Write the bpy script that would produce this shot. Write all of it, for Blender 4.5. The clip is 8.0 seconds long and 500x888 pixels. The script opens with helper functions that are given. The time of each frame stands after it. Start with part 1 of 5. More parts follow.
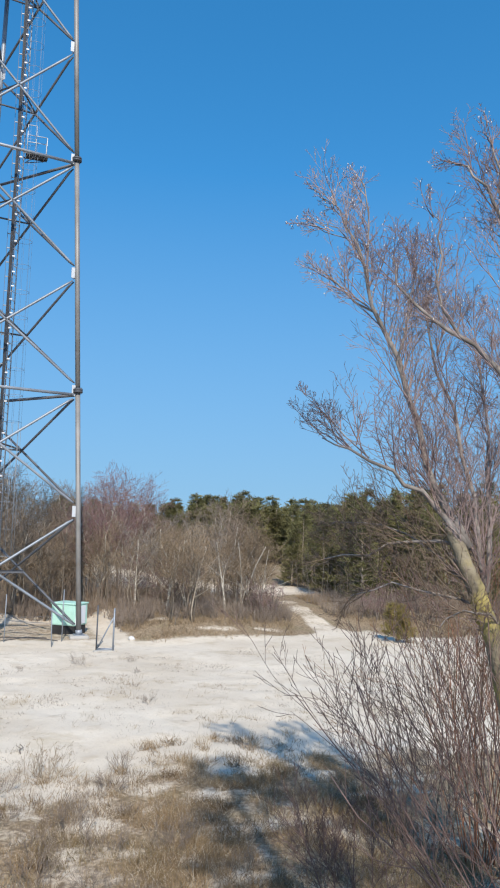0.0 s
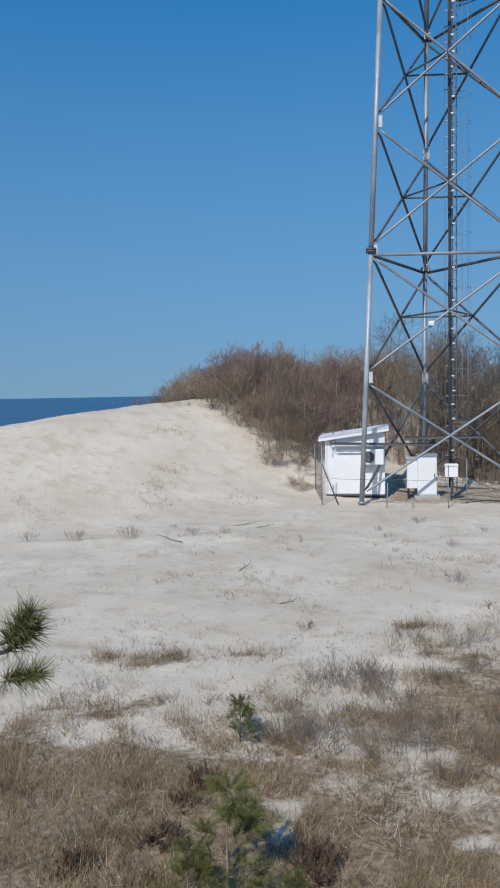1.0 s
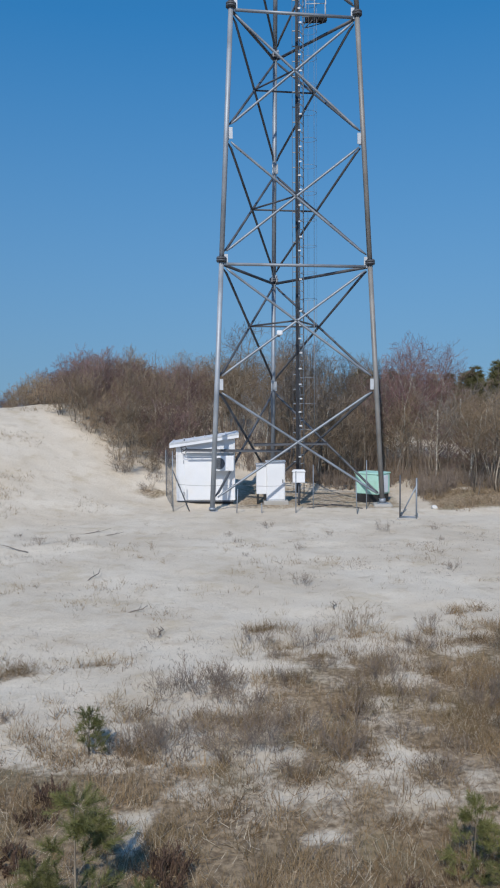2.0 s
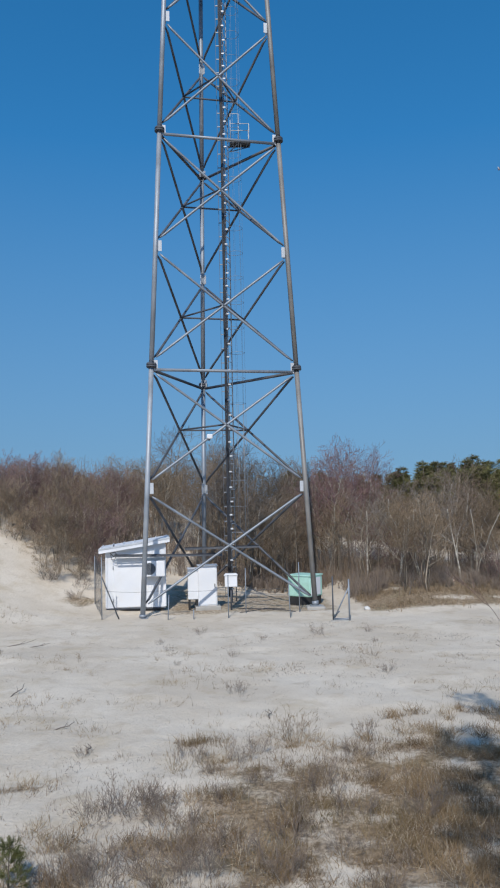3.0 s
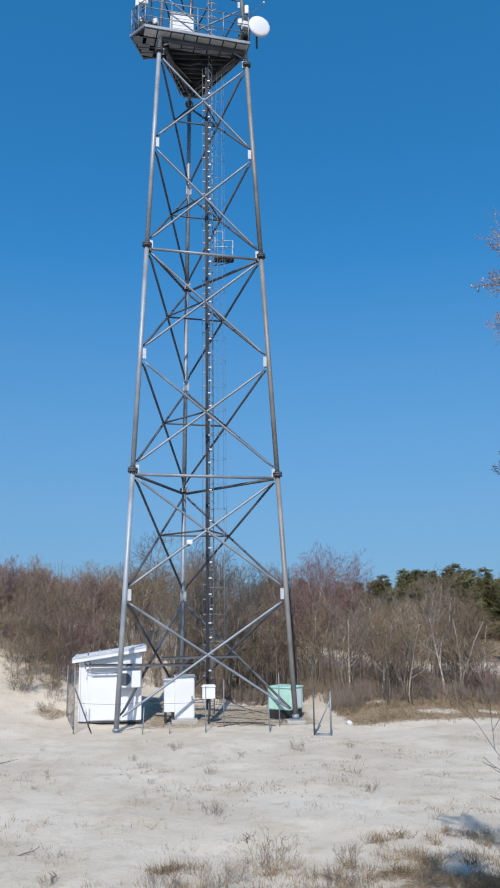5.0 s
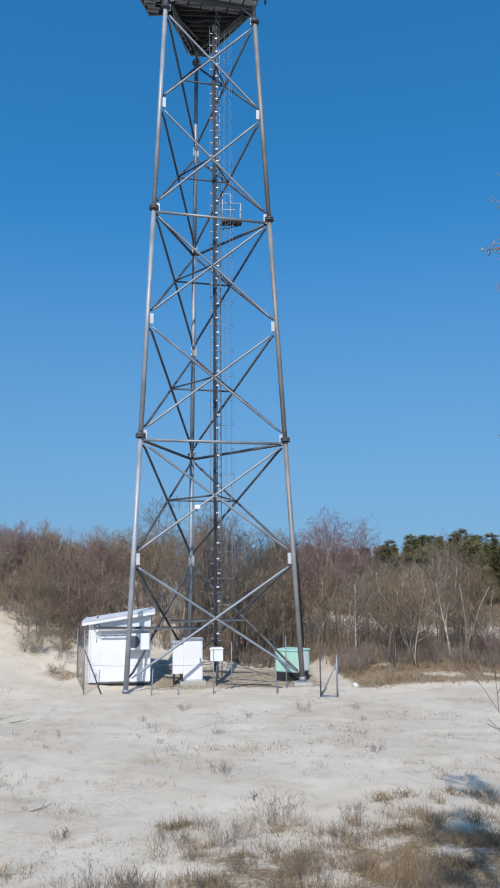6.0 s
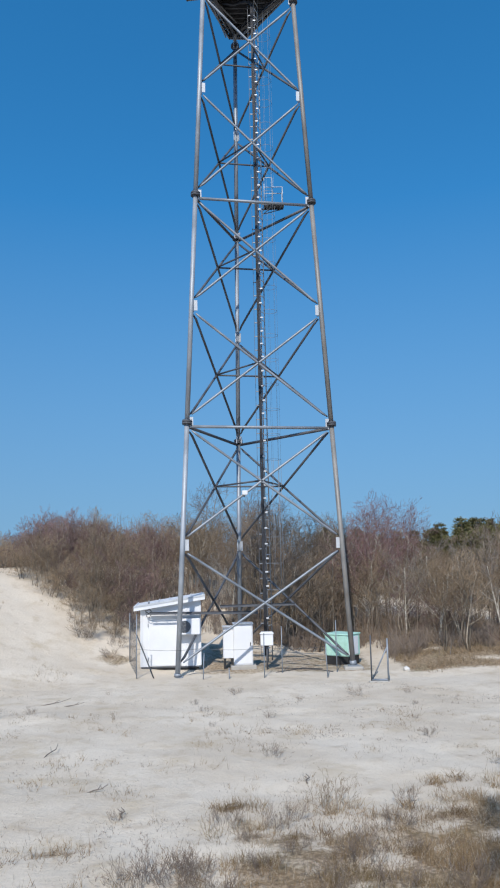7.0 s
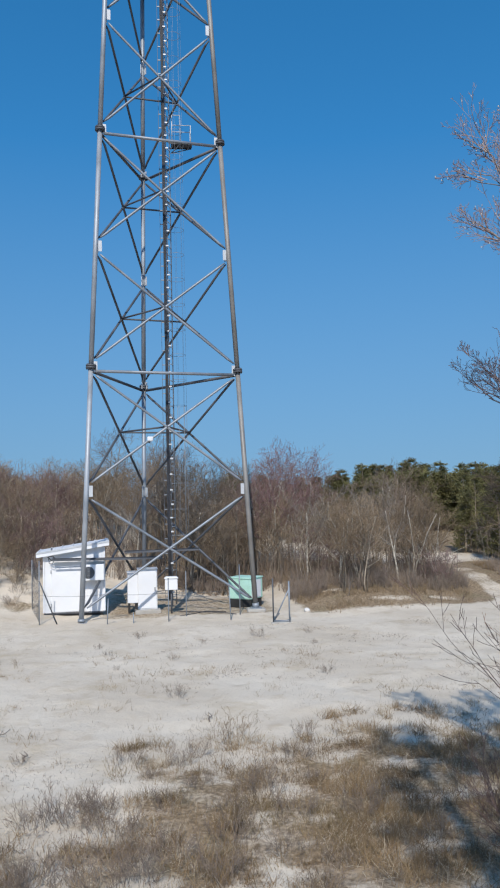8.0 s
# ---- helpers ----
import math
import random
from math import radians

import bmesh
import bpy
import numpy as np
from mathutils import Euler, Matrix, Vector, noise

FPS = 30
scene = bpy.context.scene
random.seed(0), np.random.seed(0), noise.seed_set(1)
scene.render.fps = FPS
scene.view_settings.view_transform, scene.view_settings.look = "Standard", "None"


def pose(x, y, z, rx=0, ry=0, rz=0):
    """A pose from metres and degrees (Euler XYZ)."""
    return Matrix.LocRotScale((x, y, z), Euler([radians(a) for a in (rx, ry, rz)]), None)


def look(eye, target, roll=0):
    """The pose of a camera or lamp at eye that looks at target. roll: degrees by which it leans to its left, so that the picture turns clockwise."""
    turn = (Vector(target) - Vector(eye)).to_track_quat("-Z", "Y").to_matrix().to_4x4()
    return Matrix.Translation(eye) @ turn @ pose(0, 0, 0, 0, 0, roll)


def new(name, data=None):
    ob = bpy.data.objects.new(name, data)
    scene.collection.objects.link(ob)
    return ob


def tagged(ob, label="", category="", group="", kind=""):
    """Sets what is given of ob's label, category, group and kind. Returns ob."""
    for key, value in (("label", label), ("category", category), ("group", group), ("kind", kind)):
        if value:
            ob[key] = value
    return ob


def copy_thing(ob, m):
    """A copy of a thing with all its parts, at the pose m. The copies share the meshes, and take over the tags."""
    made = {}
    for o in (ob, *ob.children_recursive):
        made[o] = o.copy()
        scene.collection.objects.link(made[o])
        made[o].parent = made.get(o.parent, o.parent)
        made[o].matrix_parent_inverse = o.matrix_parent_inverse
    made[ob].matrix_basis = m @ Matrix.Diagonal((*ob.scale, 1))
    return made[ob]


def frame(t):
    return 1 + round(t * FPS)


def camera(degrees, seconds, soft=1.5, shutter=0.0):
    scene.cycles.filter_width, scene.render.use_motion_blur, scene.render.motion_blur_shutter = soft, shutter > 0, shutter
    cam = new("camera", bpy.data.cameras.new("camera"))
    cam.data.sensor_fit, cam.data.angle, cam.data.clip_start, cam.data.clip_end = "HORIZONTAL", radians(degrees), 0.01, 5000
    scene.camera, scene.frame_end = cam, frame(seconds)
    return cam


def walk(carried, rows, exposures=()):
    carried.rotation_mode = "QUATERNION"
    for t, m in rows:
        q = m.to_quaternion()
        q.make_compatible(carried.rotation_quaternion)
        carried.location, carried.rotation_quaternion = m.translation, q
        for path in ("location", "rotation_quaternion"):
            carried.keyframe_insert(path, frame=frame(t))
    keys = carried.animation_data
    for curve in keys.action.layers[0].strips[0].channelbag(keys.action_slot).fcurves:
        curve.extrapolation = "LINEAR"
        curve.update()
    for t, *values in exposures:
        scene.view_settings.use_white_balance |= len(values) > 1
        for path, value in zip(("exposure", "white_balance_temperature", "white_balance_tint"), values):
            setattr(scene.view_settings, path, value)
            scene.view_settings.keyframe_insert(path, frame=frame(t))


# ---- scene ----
cam = camera(34.90, 8.0, soft=2.0)
# seconds, yaw (to the left), pitch, roll in degrees; the camera turns where it stands
EYE = (0.0, 0.0, 3.516)
PATH = [
    (0.0, -18.22, 6.15, 1.69),
    (0.1, -14.96, 5.76, 1.99),
    (0.2, -10.87, 5.92, 1.89),
    (0.3, -6.65, 4.65, 2.03),
    (0.4, -1.85, 3.97, 2.61),
    (0.5, 2.61, 2.46, 3.09),
    (0.6, 6.49, 0.85, 3.30),
    (0.7, 9.17, -0.83, 2.42),
    (0.8, 11.29, -2.29, 1.30),
    (0.9, 12.65, -3.20, -0.31),
    (1.0, 13.53, -3.67, -1.05),
    (1.5, 10.27, -5.67, -0.53),
    (2.0, 2.80, -3.33, -0.34),
    (2.2, 0.38, -2.31, 0.02),
    (3.3, -2.79, 8.97, -1.27),
    (3.4, -3.04, 11.10, -1.35),
    (3.5, -3.24, 13.32, -1.96),
    (4.0, -3.79, 17.93, -3.06),
    (4.5, -4.48, 15.98, -2.50),
    (4.6, -4.61, 14.82, -1.67),
    (4.7, -4.17, 13.74, -1.07),
    (5.8, -3.26, 9.62, -0.72),
    (6.0, -3.19, 9.12, -0.58),
    (6.5, -3.05, 11.12, -1.58),
    (7.0, 0.19, 8.11, -1.17),
    (7.5, 0.02, 5.61, -1.46),
    (8.0, -6.54, 4.11, -1.33),
]


def aim(yaw, pitch, roll):
    a, b = radians(yaw), radians(pitch)
    x, y, z = EYE
    return look(EYE, (x - 10 * math.sin(a) * math.cos(b), y + 10 * math.cos(a) * math.cos(b), z + 10 * math.sin(b)), roll)


walk(cam, [(t, aim(*turn)) for t, *turn in PATH], exposures=[(0.0, 0.41, 6850, 10), (0.3, 0.19, 6650, 10), (0.8, -0.14, 6520, 10), (2.2, -0.18, 6480, 10), (3.4, -0.11, 6470, 10), (4.0, 0.05, 6480, 10), (4.4, 0.09, 6500, 10), (7.0, 0.06, 6500, 10), (8.0, 0.02, 6600, 10)])

# ---- sky and sun ----
SUN_ELEVATION, SUN_AZIMUTH = 43.0, 190.0      # degrees; azimuth clockwise from +y
world = bpy.data.worlds.new("sky")
scene.world = world
world.use_nodes = True
wn = world.node_tree.nodes
sky = wn.new("ShaderNodeTexSky")
sky.sky_type, sky.sun_disc = "NISHITA", False
sky.sun_elevation, sky.sun_rotation = radians(SUN_ELEVATION), radians(SUN_AZIMUTH)
sky.altitude, sky.air_density, sky.dust_density, sky.ozone_density = 0, 1.0, 0.4, 1.6
wl = world.node_tree.links
# clear maritime air: the horizon keeps the blue of the sky a little above it
coord, lifted, deep = wn.new("ShaderNodeTexCoord"), wn.new("ShaderNodeMapping"), wn.new("ShaderNodeHueSaturation")
lifted.inputs["Scale"].default_value, lifted.inputs["Location"].default_value = (1, 1, 0.93), (0, 0, 0.175)
deep.inputs["Hue"].default_value, deep.inputs["Saturation"].default_value, deep.inputs["Value"].default_value = 0.494, 1.40, 1.75
wl.new(coord.outputs["Generated"], lifted.inputs["Vector"])
wl.new(lifted.outputs["Vector"], sky.inputs["Vector"])
wl.new(sky.outputs["Color"], deep.inputs["Color"])
height, veil, haze = wn.new("ShaderNodeSeparateXYZ"), wn.new("ShaderNodeMapRange"), wn.new("ShaderNodeMix")
veil.inputs["From Min"].default_value, veil.inputs["From Max"].default_value = 0.0, 0.42
veil.inputs["To Min"].default_value, veil.inputs["To Max"].default_value = 0.72, 0.0
haze.data_type = "RGBA"
haze.inputs[7].default_value = (1.54, 2.26, 2.95, 1)
wl.new(coord.outputs["Generated"], height.inputs[0])
wl.new(height.outputs["Z"], veil.inputs["Value"])
wl.new(veil.outputs["Result"], haze.inputs[0])
wl.new(deep.outputs["Color"], haze.inputs[6])
wl.new(haze.outputs[2], wn["Background"].inputs["Color"])
wn["Background"].inputs["Strength"].default_value = 0.11
sun = new("sun", bpy.data.lights.new("sun", "SUN"))
sun.data.energy, sun.data.angle, sun.data.color = 3.8, radians(0.53), (1.0, 0.95, 0.87)
a, b = radians(SUN_AZIMUTH), radians(SUN_ELEVATION)
sun.matrix_world = look((math.sin(a) * math.cos(b) * 60, math.cos(a) * math.cos(b) * 60, math.sin(b) * 60), (0, 0, 0))


# ---- materials ----
def material(name, dark, light, scale=4.0, fine=60.0, rough=0.8, metal=0.0, bump=0.3, relief=0.01, spread=0.0, stain=None, stain_scale=1.5, stain_amount=0.4, specular=0.5, speck=0.18):
    """Two scales of noise between two colours, an optional stain, and fine relief."""
    m = bpy.data.materials.new(name)
    m.use_nodes = True
    n, l = m.node_tree.nodes, m.node_tree.links
    bsdf = n["Principled BSDF"]
    coord = n.new("ShaderNodeTexCoord")

    def noise_node(s, detail=4.0):
        t = n.new("ShaderNodeTexNoise")
        t.inputs["Scale"].default_value, t.inputs["Detail"].default_value = s, detail
        l.new(coord.outputs["Object"], t.inputs["Vector"])
        return t.outputs["Fac"]

    def mixed(fac, one, two, kind="MIX"):
        x = n.new("ShaderNodeMix")
        x.data_type, x.blend_type = "RGBA", kind
        for socket, value in ((x.inputs[0], fac), (x.inputs[6], one), (x.inputs[7], two)):
            if isinstance(value, bpy.types.NodeSocket):
                l.new(value, socket)
            else:
                socket.default_value = (*value, 1) if isinstance(value, tuple) else value
        return x.outputs[2]

    def ramp(value, low, high):
        r = n.new("ShaderNodeMapRange")
        r.inputs["From Min"].default_value, r.inputs["From Max"].default_value = low, high
        l.new(value, r.inputs["Value"])
        return r.outputs["Result"]

    coarse, grain = noise_node(scale), noise_node(fine)
    colour = mixed(ramp(coarse, 0.3, 0.7), dark, light)
    speck = mixed(ramp(grain, 0.25, 0.75), (1 - speck, 1 - speck, 1 - speck), (1.0, 1.0, 1.0))
    colour = mixed(1.0, colour, speck, "MULTIPLY")
    if stain:
        patch = n.new("ShaderNodeMath")
        patch.operation = "MULTIPLY"
        l.new(ramp(noise_node(stain_scale, 6.0), 0.5, 0.68), patch.inputs[0])
        patch.inputs[1].default_value = stain_amount
        colour = mixed(patch.outputs[0], colour, stain)
    if spread:
        info = n.new("ShaderNodeObjectInfo")
        hsv = n.new("ShaderNodeHueSaturation")
        r = n.new("ShaderNodeMapRange")
        r.inputs["To Min"].default_value, r.inputs["To Max"].default_value = 1 - spread, 1 + spread
        l.new(info.outputs["Random"], r.inputs["Value"])
        l.new(r.outputs["Result"], hsv.inputs["Value"])
        l.new(colour, hsv.inputs["Color"])
        colour = hsv.outputs["Color"]
    l.new(colour, bsdf.inputs["Base Color"])
    bsdf.inputs["Metallic"].default_value = metal
    bsdf.inputs["Specular IOR Level"].default_value = specular
    r = n.new("ShaderNodeMapRange")
    r.inputs["To Min"].default_value, r.inputs["To Max"].default_value = max(rough - 0.12, 0.05), min(rough + 0.12, 1.0)
    l.new(coarse, r.inputs["Value"])
    l.new(r.outputs["Result"], bsdf.inputs["Roughness"])
    if bump:
        bn = n.new("ShaderNodeBump")
        bn.inputs["Strength"].default_value, bn.inputs["Distance"].default_value = bump, relief
        l.new(grain, bn.inputs["Height"])
        l.new(bn.outputs["Normal"], bsdf.inputs["Normal"])
    return m


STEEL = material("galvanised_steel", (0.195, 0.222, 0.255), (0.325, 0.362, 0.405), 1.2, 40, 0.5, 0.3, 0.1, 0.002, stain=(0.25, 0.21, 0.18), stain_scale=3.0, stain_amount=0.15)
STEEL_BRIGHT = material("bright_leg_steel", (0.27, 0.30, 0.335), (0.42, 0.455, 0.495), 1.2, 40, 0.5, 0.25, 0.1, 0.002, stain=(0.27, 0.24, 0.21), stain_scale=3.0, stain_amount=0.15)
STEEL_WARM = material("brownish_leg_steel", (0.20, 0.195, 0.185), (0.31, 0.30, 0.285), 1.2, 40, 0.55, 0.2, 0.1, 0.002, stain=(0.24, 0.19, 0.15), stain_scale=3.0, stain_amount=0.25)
STEEL_DARK = material("dark_steel", (0.06, 0.066, 0.076), (0.125, 0.132, 0.148), 1.5, 40, 0.6, 0.2, 0.1, 0.002)
CABLE = material("black_cable_sheath", (0.022, 0.024, 0.03), (0.05, 0.052, 0.06), 6, 90, 0.5, 0, 0.1, 0.001)
WHITE = material("white_painted_metal", (0.70, 0.715, 0.74), (0.77, 0.78, 0.80), 1.3, 30, 0.45, 0, 0.03, 0.002, stain=(0.62, 0.59, 0.53), stain_scale=2.2, stain_amount=0.22, speck=0.03)
GREEN = material("pale_green_paint", (0.40, 0.68, 0.57), (0.49, 0.77, 0.67), 2.5, 40, 0.5, 0, 0.05, 0.002, stain=(0.35, 0.42, 0.34), stain_amount=0.3)
BLACK = material("black_rubber", (0.015, 0.015, 0.016), (0.03, 0.03, 0.03), 5, 60, 0.7)
CONCRETE = material("concrete", (0.36, 0.34, 0.31), (0.5, 0.48, 0.44), 3, 50, 0.9, 0, 0.4, 0.01, stain=(0.25, 0.22, 0.18))
BARK = material("grey_brown_bark", (0.16, 0.132, 0.102), (0.35, 0.30, 0.235), 3, 25, 0.95, 0, 0.5, 0.01, spread=0.5, specular=0.15)
BARK_PALE = material("pale_birch_bark", (0.33, 0.295, 0.245), (0.54, 0.50, 0.43), 2.5, 25, 0.85, 0, 0.4, 0.008, stain=(0.08, 0.07, 0.06), stain_scale=4, stain_amount=0.7, specular=0.2)
TWIG_BROWN = material("umber_brown_twigs", (0.16, 0.115, 0.074), (0.31, 0.235, 0.16), 0.6, 20, 0.95, 0, 0, spread=0.35, specular=0.15)
TWIG = material("grey_brown_twigs", (0.165, 0.12, 0.088), (0.31, 0.237, 0.18), 0.6, 20, 0.95, 0, 0, spread=0.3, specular=0.15)
TWIG_MAUVE = material("mauve_grey_twigs", (0.195, 0.122, 0.114), (0.34, 0.235, 0.22), 0.6, 20, 0.95, 0, 0, spread=0.3, specular=0.15)
TWIG_DOME = material("reddish_mauve_twigs", (0.20, 0.112, 0.108), (0.34, 0.218, 0.21), 0.6, 20, 0.95, 0, 0, spread=0.2, specular=0.15)
TWIG_OCHRE = material("ochre_brown_twigs", (0.235, 0.172, 0.115), (0.42, 0.325, 0.225), 0.6, 20, 0.95, 0, 0, spread=0.3, specular=0.15)
TWIG_RUST = material("rust_red_shoots", (0.24, 0.10, 0.058), (0.40, 0.20, 0.12), 1.2, 30, 0.8, 0, 0, spread=0.15, specular=0.25)
TWIG_GREY = material("ash_grey_twigs", (0.19, 0.165, 0.14), (0.34, 0.30, 0.26), 0.6, 20, 0.95, 0, 0, spread=0.3, specular=0.15)
TWIG_WILLOW = material("pinkish_willow_twigs", (0.225, 0.152, 0.14), (0.42, 0.325, 0.305), 1.2, 30, 0.85, 0, 0, specular=0.2)
TWIG_RED = material("reddish_willow_twigs", (0.118, 0.076, 0.066), (0.265, 0.182, 0.158), 1.2, 30, 0.8, 0, 0, spread=0.15, specular=0.25)
WILLOW_BARK = material("lichen_covered_willow_bark", (0.17, 0.14, 0.10), (0.34, 0.29, 0.205), 5, 30, 0.95, 0, 0.7, 0.014, stain=(0.44, 0.36, 0.10), stain_scale=3.2, stain_amount=0.75, specular=0.15)
WILLOW_LIMB = material("grey_willow_bark", (0.19, 0.165, 0.145), (0.40, 0.36, 0.33), 4, 30, 0.95, 0, 0.4, 0.006, specular=0.15)
CATKIN = material("silvery_catkins", (0.6, 0.58, 0.55), (0.75, 0.74, 0.72), 8, 60, 0.8)
NEEDLE = material("pine_needles", (0.115, 0.113, 0.045), (0.255, 0.238, 0.10), 0.7, 15, 0.7, 0, 0, spread=0.25, specular=0.3)
NEEDLE_NEAR = material("grey_green_pine_needles", (0.09, 0.097, 0.03), (0.21, 0.208, 0.075), 3, 25, 0.6, 0, 0, spread=0.2, specular=0.35)
NEEDLE_YELLOW = material("yellowing_pine_needles", (0.17, 0.13, 0.04), (0.33, 0.26, 0.09), 1.5, 20, 0.7, 0, 0, specular=0.25)
STRAW = material("dry_grass", (0.152, 0.098, 0.053), (0.375, 0.273, 0.162), 1.6, 14, 0.9, 0, 0, stain=(0.17, 0.15, 0.07), stain_scale=0.6, stain_amount=0.35, specular=0.15)
STRAW_TAN = material("tan_bank_grass", (0.20, 0.145, 0.09), (0.39, 0.30, 0.205), 0.7, 12, 0.9, 0, 0, stain=(0.16, 0.12, 0.07), stain_scale=0.5, stain_amount=0.4, specular=0.15)
PALE_STRAW = material("bleached_straw", (0.42, 0.35, 0.25), (0.6, 0.53, 0.42), 2, 20, 0.8, 0, 0, specular=0.2)
STRAW_GREY = material("withered_grey_stems", (0.20, 0.155, 0.125), (0.34, 0.28, 0.23), 1.5, 20, 0.95, 0, 0, specular=0.15)
DRIFT = material("grey_driftwood", (0.12, 0.10, 0.085), (0.24, 0.21, 0.18), 4, 40, 0.9, 0, 0.4, 0.006)
CONE = material("dark_heather", (0.075, 0.045, 0.032), (0.16, 0.10, 0.07), 5, 40, 0.95, 0, 0)


# ---- mesh helpers ----
class Build:
    """Gathers vertices and faces of one mesh."""

    def __init__(self):
        self.v, self.f, self.smooth, self.count = [], [], [], 0

    def add(self, verts, faces, smooth=False):
        self.v.append(np.asarray(verts, float).reshape(-1, 3))
        self.f += [tuple(i + self.count for i in f) for f in faces]
        self.smooth += [smooth] * len(faces)
        self.count += len(self.v[-1])
        return self

    def box(self, centre, size, m=None, bevel=0.0):
        """A box with chamfered upright and top edges."""
        sx, sy, sz = (s / 2 for s in size)
        c = min(bevel, 0.45 * min(size))
        if c <= 0:
            ring = [(-sx, -sy), (sx, -sy), (sx, sy), (-sx, sy)]
            rings = [[(x, y, -sz) for x, y in ring], [(x, y, sz) for x, y in ring]]
        else:
            def outline(d):
                x, y = sx - d, sy - d
                return [(-x + c, -y), (x - c, -y), (x, -y + c), (x, y - c), (x - c, y), (-x + c, y), (-x, y - c), (-x, -y + c)]
            rings = [[(x, y, -sz) for x, y in outline(c * 0.6)], [(x, y, -sz + c) for x, y in outline(0)],
                     [(x, y, sz - c) for x, y in outline(0)], [(x, y, sz) for x, y in outline(c * 0.6)]]
        n = len(rings[0])
        verts = np.array([p for r in rings for p in r]) + np.array(centre)
        if m is not None:
            verts = np.array([m @ Vector(p) for p in verts])
        faces = [tuple(range(n))[::-1], tuple(range((len(rings) - 1) * n, len(rings) * n))]
        for k in range(len(rings) - 1):
            faces += [(k * n + i, k * n + (i + 1) % n, (k + 1) * n + (i + 1) % n, (k + 1) * n + i) for i in range(n)]
        return self.add(verts, faces)

    def tube(self, points, radius, sides=8, caps=True):
        """A round bar along points; radius: one number or one for each point."""
        p = [Vector(q) for q in points]
        radii = radius if isinstance(radius, (list, tuple)) else [radius] * len(p)
        verts, side = [], None
        for i, q in enumerate(p):
            d = (p[min(i + 1, len(p) - 1)] - p[max(i - 1, 0)]).normalized()
            if side is None:
                side = d.orthogonal().normalized()
            side = (side - d * side.dot(d)).normalized()
            up = d.cross(side)
            for k in range(sides):
                w = 2 * math.pi * k / sides
                verts.append(q + (side * math.cos(w) + up * math.sin(w)) * radii[i])
        faces = []
        for i in range(len(p) - 1):
            faces += [(i * sides + k, i * sides + (k + 1) % sides, (i + 1) * sides + (k + 1) % sides, (i + 1) * sides + k) for k in range(sides)]
        self.add([tuple(v) for v in verts], faces, True)
        if caps:
            base = self.count - len(verts)
            self.f += [tuple(range(base, base + sides))[::-1], tuple(range(self.count - sides, self.count))]
            self.smooth += [False, False]
        return self

    def rods(self, segments, sides=3):
        """Many thin tapered bars at once; rows of x0 y0 z0 x1 y1 z1 r0 r1."""
        s = np.asarray(segments, float).reshape(-1, 8)
        p, q, d = s[:, 0:3], s[:, 3:6], s[:, 3:6] - s[:, 0:3]
        d = d / np.maximum(np.linalg.norm(d, axis=1, keepdims=True), 1e-9)
        ref = np.where(np.abs(d[:, 2:3]) < 0.9, np.array([[0, 0, 1.0]]), np.array([[1.0, 0, 0]]))
        u = np.cross(d, ref)
        u /= np.linalg.norm(u, axis=1, keepdims=True)
        w = np.cross(d, u)
        ang = 2 * np.pi * np.arange(sides) / sides
        ring = u[:, None, :] * np.cos(ang)[None, :, None] + w[:, None, :] * np.sin(ang)[None, :, None]
        verts = np.concatenate([p[:, None] + ring * s[:, 6][:, None, None], q[:, None] + ring * s[:, 7][:, None, None]], axis=1)
        base = (np.arange(len(s)) * 2 * sides)[:, None, None]
        k = np.arange(sides)
        quad = np.stack([k, (k + 1) % sides, sides + (k + 1) % sides, sides + k], axis=1)[None]
        return self.add(verts.reshape(-1, 3), (base + quad).reshape(-1, 4).tolist(), True)

    def blades(self, roots, tips, widths, rng):
        """Narrow pointed leaves: one triangle each."""
        d = tips - roots
        side = np.cross(d, rng.normal(size=d.shape))
        side /= np.maximum(np.linalg.norm(side, axis=1, keepdims=True), 1e-9)
        verts = np.stack([roots - side * widths[:, None], roots + side * widths[:, None], tips], axis=1).reshape(-1, 3)
        return self.add(verts, np.arange(len(verts)).reshape(-1, 3).tolist())

    def mesh(self, name, mat):
        me = bpy.data.meshes.new(name)
        me.from_pydata(np.concatenate(self.v).tolist(), [], self.f)
        me.polygons.foreach_set("use_smooth", self.smooth)
        me.materials.append(mat)
        me.update()
        return me


def part(name, build, mat, parent=None, label=""):
    ob = new(name, build if isinstance(build, bpy.types.Mesh) else build.mesh(name, mat))
    if parent is not None:
        ob.parent = parent
    return tagged(ob, label)


def thing(name, m, label, category, group="", kind=""):
    ob = new(name)
    ob.matrix_world = m
    ob.empty_display_size = 0.2
    return tagged(ob, label, category, group, kind)


# ---- the lie of the land ----
def smooth(low, high, x):
    t = np.clip((np.asarray(x, float) - low) / (high - low), 0, 1)
    return t * t * (3 - 2 * t)


def ripple(x, y, scale, seed=0.0):
    return np.array([noise.noise((float(i) * scale, float(j) * scale, seed)) for i, j in zip(np.ravel(x), np.ravel(y))]).reshape(np.shape(x))


